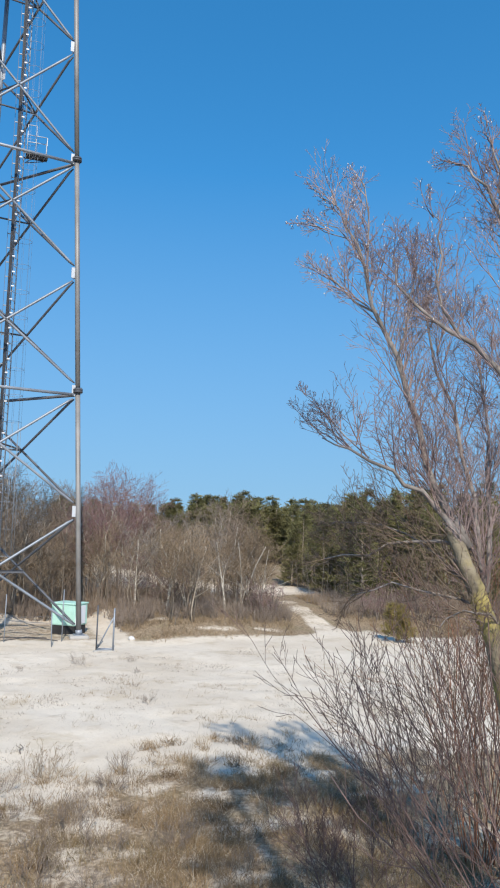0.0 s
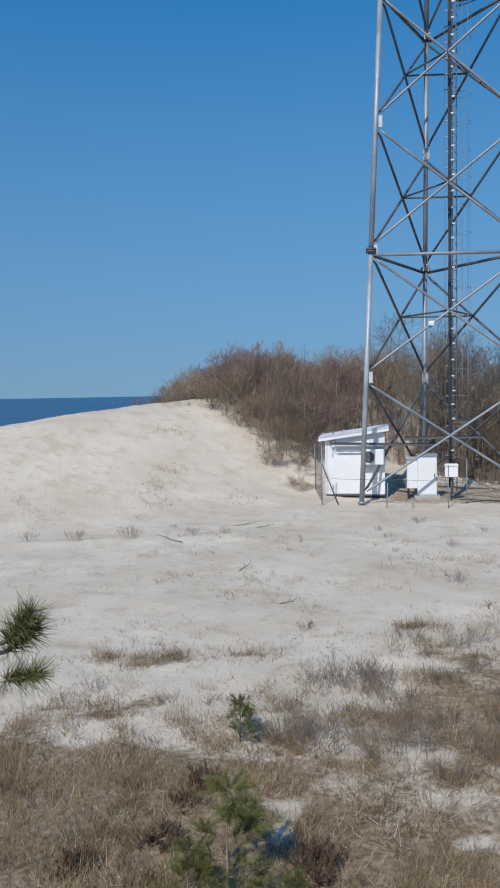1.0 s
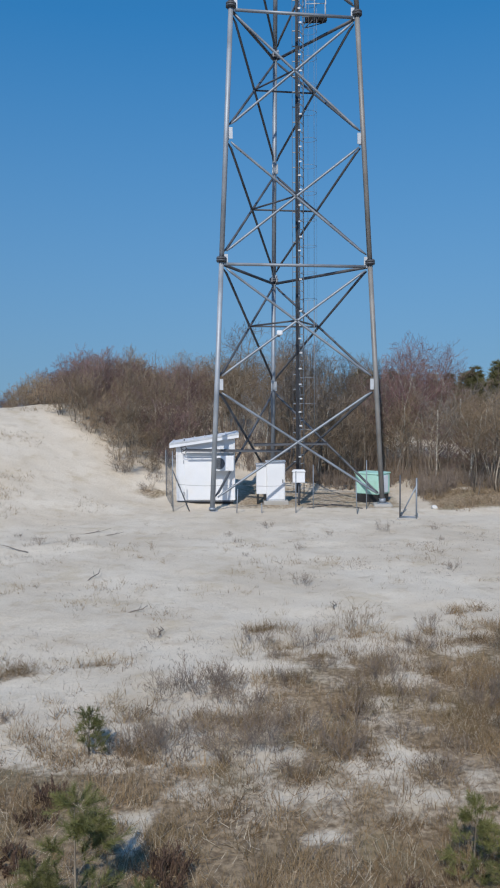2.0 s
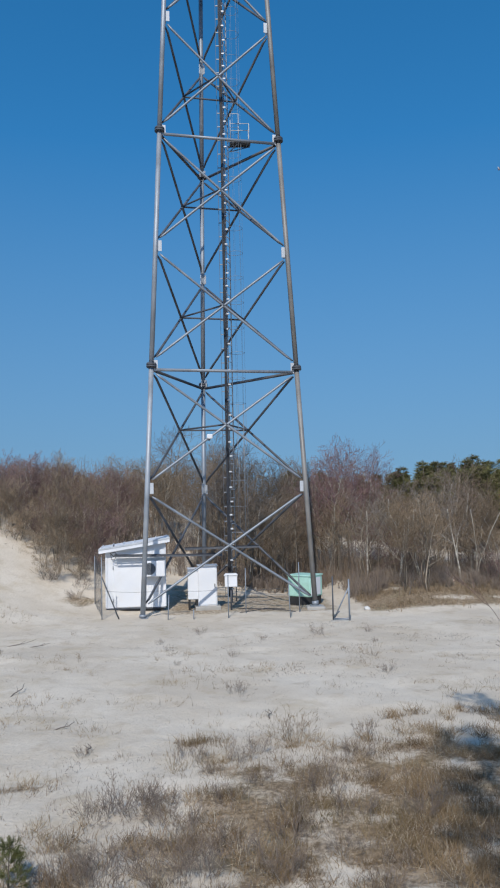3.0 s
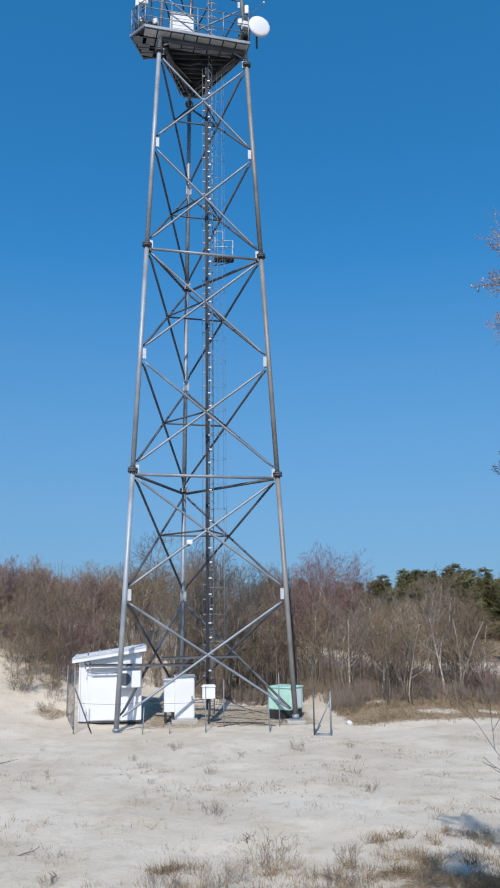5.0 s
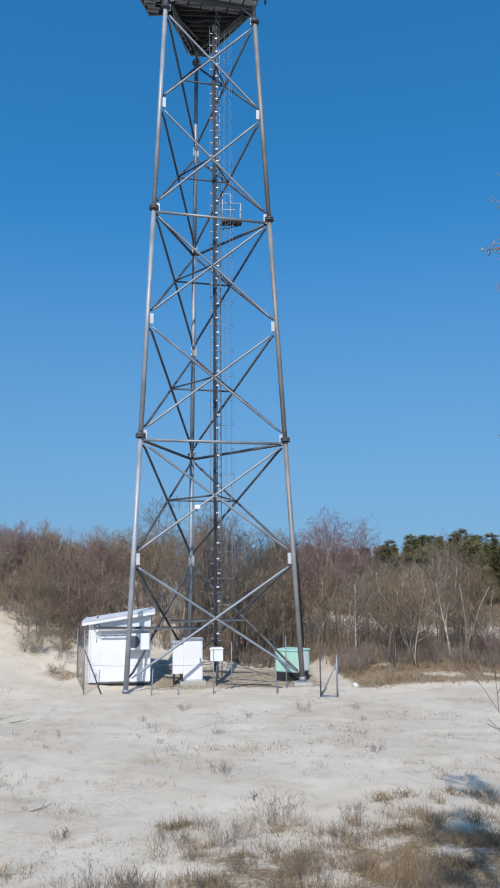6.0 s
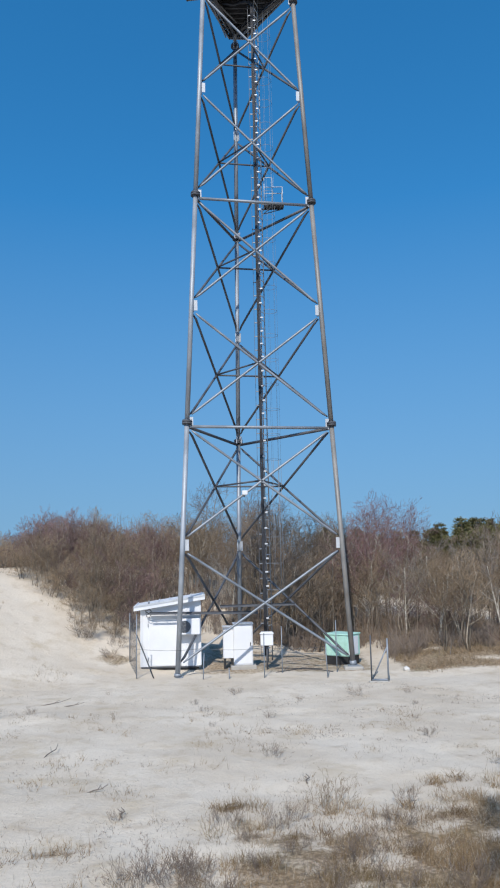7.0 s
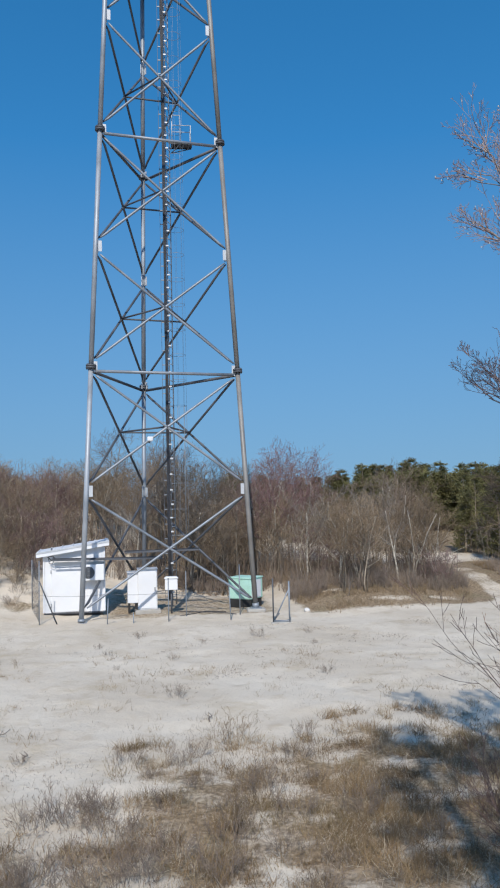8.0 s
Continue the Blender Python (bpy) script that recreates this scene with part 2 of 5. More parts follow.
def land(x, y):
    """Height of the ground: a dune rising behind the hut and to the sea side, flat sand by the tower, a low wooded bank."""
    x, y = np.asarray(x, float), np.asarray(y, float)
    u = (x + 3.5) * -0.7 + (y - 24.5) * 0.7
    v = (x + 12.7) * -0.95 + (y - 29.4) * 0.3
    z = 3.5 * smooth(0.5, 12.5, u) * (1 - smooth(-1, 9, x) * 0.75)
    z = z - 11.5 * smooth(-1.5, 26, v)
    z = z + 0.30 * smooth(25.0, 28.0, y - 0.15 * (x - 5)) * smooth(4.0, 6.0, x) * (1 - smooth(8.5, 10.5, x))
    z = z + 0.5 * smooth(27.0, 33.0, y) * smooth(3.0, 6.0, x)
    t = np.clip(((x + 10.5) * 5.3 + (y - 17.5) * 2.0) / 32.1, 0, 1)
    z = z + 0.10 * np.exp(-((np.hypot(x + 10.5 - 5.3 * t, y - 17.5 - 2.0 * t) / 0.55) ** 2))
    z = z - 0.17 + 2.0 * (1 - smooth(1.2, 4.4, np.hypot(x, y)))
    return z


def track_of(x, y):
    """Distance from the middle of the sandy track into the woods."""
    u = np.clip(y - 28, 0, 40)
    return np.abs(x - (12.55 + 0.03 * u + 0.011 * u * u)) / (0.52 + 0.5 * (1 - smooth(26, 30, y)))


# small brown patches of old grass out on the sand: place and reach
BROWN_SPOTS = [(-4.0, 10.15, 0.4), (-3.6, 10.3, 0.35), (-4.55, 10.15, 0.25), (-2.6, 10.7, 0.28), (-3.9, 8.45, 0.42), (-3.5, 8.8, 0.3), (-0.25, 12.4, 0.3), (0.05, 11.0, 0.4)]


def cover(x, y):
    """How much withered grass covers the sand, 0 to 1."""
    x, y = np.asarray(x, float), np.asarray(y, float)
    dense = (1 - smooth(-0.6, 0.6, y - (7.5 - 0.7 * smooth(-1.6, -0.6, x)))) * (1 - 0.14 * smooth(-1.6, -0.2, x))
    loose = (0.31 + 0.18 * smooth(-2.0, -0.6, x) + 0.15 * smooth(1.4, 2.8, x)) * (1 - smooth(-2.0, 1.5, y - (8.6 + 3.2 * smooth(-3.0, 1.0, x) + 1.1 * smooth(1.5, 3.0, x))))
    patch = (0.35 * ripple(x, y, 0.75, 3.0) + 0.65 * ripple(x, y, 2.3, 8.0)) * (0.45 + 0.55 * smooth(6.6, 8.0, y))
    near = np.where(np.maximum(dense, loose) > 0.02, np.clip(1.15 * np.maximum(dense, loose) + patch, 0, 1), 0)
    for px, py, rx, ry in ((-1.42, 6.75, 0.30, 0.22), (-1.33, 6.35, 0.16, 0.30), (0.27, 6.5, 0.22, 0.13)):
        near = near * (1 - 0.85 * (1 - smooth(0.45, 1.25, np.hypot((x - px) / rx, (y - py) / ry))))
    road = np.maximum(smooth(0.55, 1.1, track_of(x, y)), 0.42 * smooth(25.5, 28.0, y) + 0.25 * smooth(30.0, 35.0, y))
    woods = smooth(25.2, 26.4, y - 0.2 * (x - 5)) * smooth(4.3, 5.2, x) * road
    back = smooth(31.5, 33.5, y) * smooth(-3.0, 1.0, x) * road
    east = smooth(13.6, 14.6, x) * smooth(24.0, 27.5, y) * road
    far = np.clip(np.maximum.reduce([woods, back, east]) + 0.35 * ripple(x, y, 0.9, 1.0), 0, 1) * (np.maximum.reduce([woods, back, east]) > 0.05)
    # a sandy clearing behind the first trees, and sand spilling into the bank
    clearing = 0.95 * smooth(37.0, 38.5, y) * (1 - smooth(43.5, 45.5, y)) * smooth(3.5, 6.0, x) * (1 - smooth(16, 18, x))
    for px, py, rx, ry in ((7.9, 27.3, 1.3, 0.45), (9.9, 27.9, 0.9, 0.4), (6.1, 28.6, 0.8, 0.35)):
        clearing = np.maximum(clearing, 0.6 * (1 - smooth(0.2, 1.3, np.hypot((x - px) / rx, (y - py) / ry))))
    far = far * (1 - clearing)
    yard = 0.56 * smooth(25.9, 26.6, y) * (1 - smooth(30.5, 32.0, y)) * smooth(-2.6, -1.6, x) * (1 - smooth(3.6, 4.4, x))
    toe = np.clip(0.75 * (1 - smooth(0.1, 0.9, np.hypot((x + 4.75) * 0.9, y - 27.5))) + 0.5 * ripple(x, y, 1.6, 6.0), 0, 1) * (np.hypot(x + 4.75, y - 27.5) < 1.1)
    spots = np.zeros_like(near)
    for px, py, r in BROWN_SPOTS:
        spots = np.maximum(spots, 0.6 * (1 - smooth(0.2 * r, 1.4 * r, np.hypot((x - px) * 0.7, y - py))))
    spots = np.where(spots > 0.02, np.clip(spots + 0.45 * ripple(x, y, 2.6, 14.0), 0, 0.8), 0)
    return np.maximum.reduce([near, far, yard, toe, spots])


def at(x, y, lift=0.0):
    return (x, y, float(land(x, y)) + lift)


def axis(low, high, step, far):
    mid = list(np.arange(low, high + step / 2, step))
    out, d = [], step
    while not out or out[-1] < far:
        d *= 1.28
        out.append((out[-1] if out else 0) + d)
    return np.array([low - o for o in out[::-1]] + mid + [high + o for o in out])


gx, gy = axis(-20, 22, 0.22, 4600), axis(1, 36, 0.22, 4600)
GX, GY = np.meshgrid(gx, gy)
GZ = land(GX, GY) + 0.05 * ripple(GX, GY, 0.5) + 0.035 * ripple(GX, GY, 1.7, 5.0) + 0.03 * ripple(GX, GY, 3.5, 9.0)
me = bpy.data.meshes.new("ground")
nx, ny = len(gx), len(gy)
idx = np.arange(nx * ny).reshape(ny, nx)
quads = np.stack([idx[:-1, :-1], idx[:-1, 1:], idx[1:, 1:], idx[1:, :-1]], axis=-1).reshape(-1, 4)
me.from_pydata(np.stack([GX, GY, GZ], axis=-1).reshape(-1, 3).tolist(), [], quads.tolist())
me.polygons.foreach_set("use_smooth", [True] * len(me.polygons))
me.attributes.new("cover", "FLOAT", "POINT").data.foreach_set("value", cover(GX, GY).ravel().astype(np.float32))
ground = tagged(new("ground", me), "pale dune sand with patches of withered grass", "ground", kind="structure")


def sand_material():
    m = bpy.data.materials.new("dune_sand")
    m.use_nodes = True
    n, l = m.node_tree.nodes, m.node_tree.links
    bsdf = n["Principled BSDF"]
    geo = n.new("ShaderNodeNewGeometry")

    def noise_node(s, detail=5.0, rough=0.6):
        t = n.new("ShaderNodeTexNoise")
        t.inputs["Scale"].default_value, t.inputs["Detail"].default_value, t.inputs["Roughness"].default_value = s, detail, rough
        l.new(geo.outputs["Position"], t.inputs["Vector"])
        return t.outputs["Fac"]

    def calc(op, one, two):
        x = n.new("ShaderNodeMath")
        x.operation = op
        for socket, value in zip(x.inputs, (one, two)):
            if isinstance(value, bpy.types.NodeSocket):
                l.new(value, socket)
            else:
                socket.default_value = value
        return x.outputs[0]

    def ramp(value, low, high):
        r = n.new("ShaderNodeMapRange")
        r.interpolation_type = "SMOOTHSTEP"
        r.inputs["From Min"].default_value, r.inputs["From Max"].default_value = low, high
        l.new(value, r.inputs["Value"])
        return r.outputs["Result"]

    def mixed(fac, one, two):
        x = n.new("ShaderNodeMix")
        x.data_type = "RGBA"
        for socket, value in ((x.inputs[0], fac), (x.inputs[6], one), (x.inputs[7], two)):
            if isinstance(value, bpy.types.NodeSocket):
                l.new(value, socket)
            else:
                socket.default_value = (*value, 1)
        return x.outputs[2]

    big, mid, fine, grit = noise_node(0.35), noise_node(2.2), noise_node(14), noise_node(90, 2)
    sand = mixed(ramp(big, 0.35, 0.65), (0.565, 0.484, 0.382), (0.648, 0.570, 0.465))
    sand = mixed(calc("MULTIPLY", ramp(mid, 0.52, 0.70), 0.45), sand, (0.44, 0.35, 0.25))
    sand = mixed(calc("MULTIPLY", ramp(noise_node(0.8, 8.0, 0.7), 0.52, 0.66), 0.45), sand, (0.46, 0.37, 0.25))
    sand = mixed(calc("MULTIPLY", ramp(grit, 0.55, 0.75), 0.30), sand, (0.30, 0.26, 0.21))
    sand = mixed(calc("MULTIPLY", ramp(noise_node(26, 3.0, 0.7), 0.56, 0.68), 0.35), sand, (0.37, 0.30, 0.225))
    litter = mixed(ramp(fine, 0.35, 0.65), (0.122, 0.081, 0.046), (0.315, 0.23, 0.14))
    litter = mixed(calc("MULTIPLY", ramp(noise_node(0.9), 0.5, 0.65), 0.35), litter, (0.15, 0.135, 0.06))
    at_c = n.new("ShaderNodeAttribute")
    at_c.attribute_name = "cover"
    c = at_c.outputs["Fac"]
    holes = calc("ADD", calc("MULTIPLY", noise_node(5.0), 0.5), calc("MULTIPLY", fine, 0.5))
    mask = calc("MULTIPLY", ramp(calc("SUBTRACT", c, holes), -0.22, 0.24), 0.9)
    l.new(mixed(mask, sand, litter), bsdf.inputs["Base Color"])
    bsdf.inputs["Roughness"].default_value = 0.95
    bsdf.inputs["Specular IOR Level"].default_value = 0.15
    bn = n.new("ShaderNodeBump")
    bn.inputs["Strength"].default_value, bn.inputs["Distance"].default_value = 0.65, 0.055
    l.new(calc("ADD", calc("ADD", mid, calc("MULTIPLY", fine, 0.5)), calc("MULTIPLY", grit, 0.08)), bn.inputs["Height"])
    l.new(bn.outputs["Normal"], bsdf.inputs["Normal"])
    return m


me.materials.append(sand_material())

# sea: a wide sheet beyond the dune
SEA = -6.0
b = Build().add([(-4800, -3000, SEA), (-38, -3000, SEA), (-38, 4800, SEA), (-4800, 4800, SEA)], [(0, 1, 2, 3)])
WATER = material("sea_water", (0.010, 0.062, 0.135), (0.016, 0.09, 0.18), 0.02, 0.5, 0.35, 0, 0.35, 0.3)
tagged(part("water", b, WATER), "calm deep blue sea reaching the horizon", "sea", kind="structure")

# ---- lattice tower ----
TX, TY = 0.0, 27.95
LEG_TURN = 11.17


def radius_at(z):
    return 3.323 - 0.056 * z


def leg_at(k, z):
    """Centre of leg k (0 sea side, 1 land side, 2 rear) at height z, from the tower's foot."""
    w = radians((210, 330, 90)[k] + LEG_TURN)
    return Vector((radius_at(z) * math.cos(w), radius_at(z) * math.sin(w), z))


tower = thing("lattice_tower", pose(TX, TY, 0), "tall three-legged galvanised steel lattice tower with a platform", "tower")
SECTIONS = [0, 8.0, 16.15, 24.2, 32.3, 40.4]
for k in range(3):
    for low, high in zip(SECTIONS[:-1], SECTIONS[1:]):
        p, q = leg_at(k, low - (0.1 if low == 0 else 0)), leg_at(k, high)
        r = 0.083 if low < 24 else 0.070
        # each leg has its own steel tone: bright, brownish, plain grey
        leg = part("leg", Build().tube([p, q], r, 14), (STEEL_BRIGHT, STEEL_WARM, STEEL)[k], tower, ("bright galvanised leg", "brownish leg", "")[k])
        flange = Build()
        d = (q - p).normalized()
        rim = r + 0.085
        flange.tube([q + d * h for h in (-0.063, -0.010, -0.004, 0.004, 0.010, 0.063)], [rim, rim, rim - 0.03, rim - 0.03, rim, rim], 16)
        part("flange", flange, STEEL_DARK, leg, "bolted flange ring, darker than the leg")
        side = d.orthogonal().normalized()
        for i in range(8):
            w = i * math.pi / 4
            spot = q + (side * math.cos(w) + d.cross(side) * math.sin(w)) * (r + 0.05)
            part("bolt", Build().tube([spot - d * 0.1, spot + d * 0.1], 0.014, 6), STEEL_DARK, leg)
    foot = leg_at(k, -0.17)
    base = part("concrete_footing", Build().box((foot.x, foot.y, -0.18 - (0.13 if k == 0 else 0.0)), (0.62, 0.62, 0.22), bevel=0.04), CONCRETE, tower, "square concrete footing")
    part("base_plate", Build().box((foot.x, foot.y, -0.055 - (0.12 if k == 0 else 0.0)), (0.36, 0.36, 0.03)).tube([(foot.x, foot.y, -0.05 - (0.1 if k == 0 else 0.0)), leg_at(k, -0.06 if k == 0 else 0.10)], 0.115, 12), STEEL, base)

BRACES = [0.0, 3.95, 8.0, 12.08, 16.15, 20.3, 24.2]
UPPER = [24.2, 26.9, 29.6, 32.3, 35.0, 37.7, 40.4]


def gusset(k, z, size):
    """A welded plate on each of the two faces that meet in leg k."""
    g = Build()
    for other in ((k + 1) % 3, (k + 2) % 3):
        p = leg_at(k, z)
        way = (leg_at(other, z) - p).normalized()
        m = Matrix.Translation(p + way * (0.09 + size * 0.28)) @ way.to_track_quat("X", "Z").to_matrix().to_4x4()
        g.box((0, 0, 0), (size * 0.6, 0.02, size * 1.8), m, 0.0)
    part("gusset_plate", g, WHITE_STEEL, tower, "bright galvanised gusset plate")


WHITE_STEEL = material("bright_galvanised_plate", (0.52, 0.54, 0.56), (0.66, 0.68, 0.70), 2, 40, 0.5, 0.25, 0.05, 0.002)
# braces on the two rear faces: their shade is put into a darker steel
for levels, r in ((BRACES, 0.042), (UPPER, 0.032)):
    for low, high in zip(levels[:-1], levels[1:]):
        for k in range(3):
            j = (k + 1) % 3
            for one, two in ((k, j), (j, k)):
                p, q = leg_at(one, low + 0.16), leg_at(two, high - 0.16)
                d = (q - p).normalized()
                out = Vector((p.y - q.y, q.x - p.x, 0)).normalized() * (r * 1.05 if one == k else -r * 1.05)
                part("brace", Build().tube([p + d * 0.2, p + d * 0.42 + out, q - d * 0.42 + out, q - d * 0.2], [r * 0.55, r, r, r * 0.55], 9), STEEL if k == 0 else STEEL_DARK, tower, "" if k == 0 else "rear brace, its shade put into a darker steel")
        if low > 1:
            for k in range(3):
                gusset(k, low, 0.20 if levels is BRACES else 0.15)
# rear struts carry shade in their colour, as the rear braces do
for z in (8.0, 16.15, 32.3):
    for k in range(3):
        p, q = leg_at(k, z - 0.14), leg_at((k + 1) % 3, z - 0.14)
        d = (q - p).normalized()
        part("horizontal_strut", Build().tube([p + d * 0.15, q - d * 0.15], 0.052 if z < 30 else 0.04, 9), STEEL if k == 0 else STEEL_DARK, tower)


def crossing(k, low, high):
    """Where the braces of the face between legs k and k + 1 cross."""
    j = (k + 1) % 3
    a0, a1, b0, b1 = leg_at(k, low), leg_at(k, high), leg_at(j, low), leg_at(j, high)
    s = (b0 - a0).length / ((b0 - a0).length + (b1 - a1).length)
    return a0.lerp(b1, s)


# inner braces use the same dark steel
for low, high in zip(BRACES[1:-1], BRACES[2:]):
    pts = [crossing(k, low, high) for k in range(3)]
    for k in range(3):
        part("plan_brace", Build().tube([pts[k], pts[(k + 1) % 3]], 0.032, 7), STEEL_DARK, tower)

# cable ladder in the middle of the tower
rail = Build()
for x in (0.15, 0.40):
    rail.box((x, -0.44, 12.2), (0.014, 0.05, 24.0))
ladder_tray = part("cable_ladder", rail, STEEL_DARK, tower, "dark upright cable ladder packed with black cables")
for i in range(5):
    cab = Build()
    x = 0.262 + i * 0.021
    pts = [(x + 0.010 * math.sin(z * 1.7 + i), -0.50 - 0.012 * math.sin(z + i * 2), z) for z in np.arange(0.25, 24.3, 1.6)]
    part("feeder_cable", cab.tube(pts, 0.014, 6), CABLE, ladder_tray, "black feeder cable")
rung = Build().box((0, 0, 0), (0.25, 0.03, 0.03)).mesh("cable_rung", STEEL)
for i in range(48):
    o = part("cable_rung", rung, None, ladder_tray)
    o.location = (0.27, -0.44, 0.3 + i * 0.5)
clamp = Build().box((0, 0, 0), (0.10, 0.03, 0.05), bevel=0.008).mesh("cable_clamp", WHITE_STEEL)
for i in range(47):
    o = part("cable_clamp", clamp, None, ladder_tray, "bright cable clamp")
    o.location = (0.405 + 0.02 * math.sin(i * 2.3), -0.535, 0.5 + 0.5 * i + 0.04 * math.sin(i * 5.1))

# climbing ladder, turned side-on, with its cage
LX, LY = 0.46, -0.05
RUN = Vector((0.36, 0.93, 0)).normalized()
stile = Build()
for s in (-0.2, 0.2):
    stile.tube([(LX + RUN.x * s, LY + RUN.y * s, 0.0), (LX + RUN.x * s, LY + RUN.y * s, 39.5)], 0.018, 7)
ladder = part("climbing_ladder", stile, STEEL, tower, "galvanised climbing ladder with round safety cage")
rung = Build().tube([-RUN * 0.2, RUN * 0.2], 0.014, 6).mesh("rung", WHITE_STEEL)
for i in range(130):
    part("rung", rung, None, ladder).location = (LX, LY, 0.3 + i * 0.3)
facing = math.degrees(math.atan2(RUN.y, RUN.x)) - 90
hoop = Build().tube([(0.27 + 0.27 * math.cos(w), 0.27 * math.sin(w), 0) for w in np.linspace(radians(-145), radians(145), 15)], 0.006, 4).mesh("cage_hoop", STEEL)
bright_hoop = Build().tube([(0.20 + 0.20 * math.cos(w), 0.20 * math.sin(w), 0) for w in np.linspace(radians(-145), radians(145), 15)], 0.014, 4).mesh("cage_hoop", WHITE_STEEL)
for z in [2.4 + i * 0.9 for i in range(24)]:
    part("cage_hoop", hoop, None, ladder).matrix_local = pose(LX, LY, z, 0, 0, facing)
for z in [25.4 + i * 0.6 for i in range(24)]:
    part("cage_hoop", bright_hoop, None, ladder).matrix_local = pose(LX - 0.12, LY, z, 0, 0, facing)
for w in (-120, -70, -25, 25, 70, 120):
    c = pose(LX, LY, 0, 0, 0, facing) @ Vector((0.27 + 0.27 * math.cos(radians(w)), 0.27 * math.sin(radians(w)), 0))
    part("cage_strap", Build().tube([(c.x, c.y, 2.4), (c.x, c.y, 6.9)], 0.009, 4), STEEL, ladder)
    part("cage_strap", Build().tube([(c.x, c.y, 6.9), (c.x, c.y, 24.0)], 0.004, 4), STEEL, ladder)

# small rest platform with a rail, half-way up
rest = part("rest_platform", Build().box((0.97, 0.05, 16.42), (0.76, 0.42, 0.02)).box((0.93, -0.17, 16.39), (0.80, 0.02, 0.05)).box((0.93, 0.27, 16.39), (0.80, 0.02, 0.05)), STEEL_DARK, tower)
for x in (0.66, 0.86, 1.06, 1.26):
    part("bearer", Build().tube([(x, -0.16, 16.37), (x - 0.08, 0.26, 16.33)], 0.014, 6), STEEL, rest)
for q in ((0.95, -0.15, 16.37), (1.28, 0.25, 16.37)):
    part("stay", Build().tube([(0.58, 0.05, 16.10), q], 0.016, 6), STEEL_DARK, rest)
rails = [((x, y, 16.42), (x, y, 17.42 if x < 1 else 17.05)) for x, y in ((0.62, -0.17), (0.92, -0.17), (1.29, -0.17), (1.29, 0.27))]
rails += [((0.62, -0.17, z), (0.92 if z > 17.1 else 1.29, -0.17, z)) for z in (16.80, 17.05, 17.42)] + [((1.29, -0.17, 17.05), (1.29, 0.27, 17.05))]
for p, q in rails:
    part("guard_rail", Build().tube([p, q], 0.014, 6), WHITE_STEEL, rest, "pale guard rail")

# main platform
DECK = [(-2.02, -1.71), (1.97, -0.94), (1.84, -0.21), (0.05, 2.50), (-0.62, 2.45), (-1.47, 0.0), (-2.17, 0.10), (-2.59, -1.12)]
DZ = 24.98


def prism(poly, low, high, b=None):
    b = b or Build()
    n = len(poly)
    v = [(x, y, low) for x, y in poly] + [(x, y, high) for x, y in poly]
    return b.add(v, [tuple(range(n))[::-1], tuple(range(n, 2 * n))] + [(i, (i + 1) % n, n + (i + 1) % n, n + i) for i in range(n)])


platform = part("platform", prism([(x * 0.97, y * 0.97) for x, y in DECK], DZ + 0.02, DZ + 0.05), STEEL_DARK, tower, "dark steel grating platform with pale edge beam")
for i in range(8):
    p, q = Vector((*DECK[i], DZ - 0.06)), Vector((*DECK[(i + 1) % 8], DZ - 0.06))
    m = Matrix.Translation((p + q) / 2) @ (q - p).to_track_quat("X", "Z").to_matrix().to_4x4()
    part("edge_beam", Build().box((0, 0, 0.02), ((q - p).length + 0.04, 0.05, 0.11), m), STEEL, platform)
    n_posts = max(2, round((q - p).length / 1.05))
    for s in range(n_posts):
        c = p.lerp(q, s / n_posts)
        rail_post = Build().tube([(c.x * 0.985, c.y * 0.985, DZ), (c.x * 0.985, c.y * 0.985, DZ + 1.12)], 0.022, 6)
        part("rail_post", rail_post, STEEL, platform)
    for z in (0.42, 0.78, 1.12):
        part("guard_rail", Build().tube([p * 0.985 + Vector((0, 0, z + 0.06 + 0.015 * p.z)), q * 0.985 + Vector((0, 0, z + 0.06 + 0.015 * q.z))], 0.020, 6), STEEL, platform)
for row in range(2):
    for i in range(8):
        c = Vector((*DECK[0], 0)).lerp(Vector((*DECK[1], 0)), (i + 0.5) / 8)
        part("soffit_panel", Build().box((0, 0.24 + 0.47 * row, DZ - 0.12), (0.455, 0.40, 0.02), pose(c.x, c.y, 0, 0, 0, LEG_TURN)), WHITE_STEEL if row == 0 else STEEL, platform, "pale soffit panel" if row == 0 else "grey soffit panel")
for i in range(3):
    c = Vector((-2.30, -1.22, 0)).lerp(Vector((-1.98, -0.12, 0)), (i + 0.5) / 3)
    part("soffit_panel", Build().box((0.02, 0, DZ - 0.12), (0.46, 0.33, 0.02), pose(c.x, c.y, 0, 0, 0, LEG_TURN)), STEEL, platform, "grey soffit panel")
for i in range(3):
    a3, b3 = leg_at(i, DZ - 0.2), leg_at((i + 1) % 3, DZ - 0.2)
    d = (b3 - a3).normalized()
    m = Matrix.Translation((a3 + b3) / 2) @ (b3 - a3).to_track_quat("X", "Z").to_matrix().to_4x4()
    part("main_beam", Build().box((0, 0, 0.1), ((b3 - a3).length, 0.12, 0.03), m).box((0, 0, -0.1), ((b3 - a3).length, 0.12, 0.03), m).box((0, 0, 0), ((b3 - a3).length, 0.03, 0.2), m), STEEL_DARK, platform)
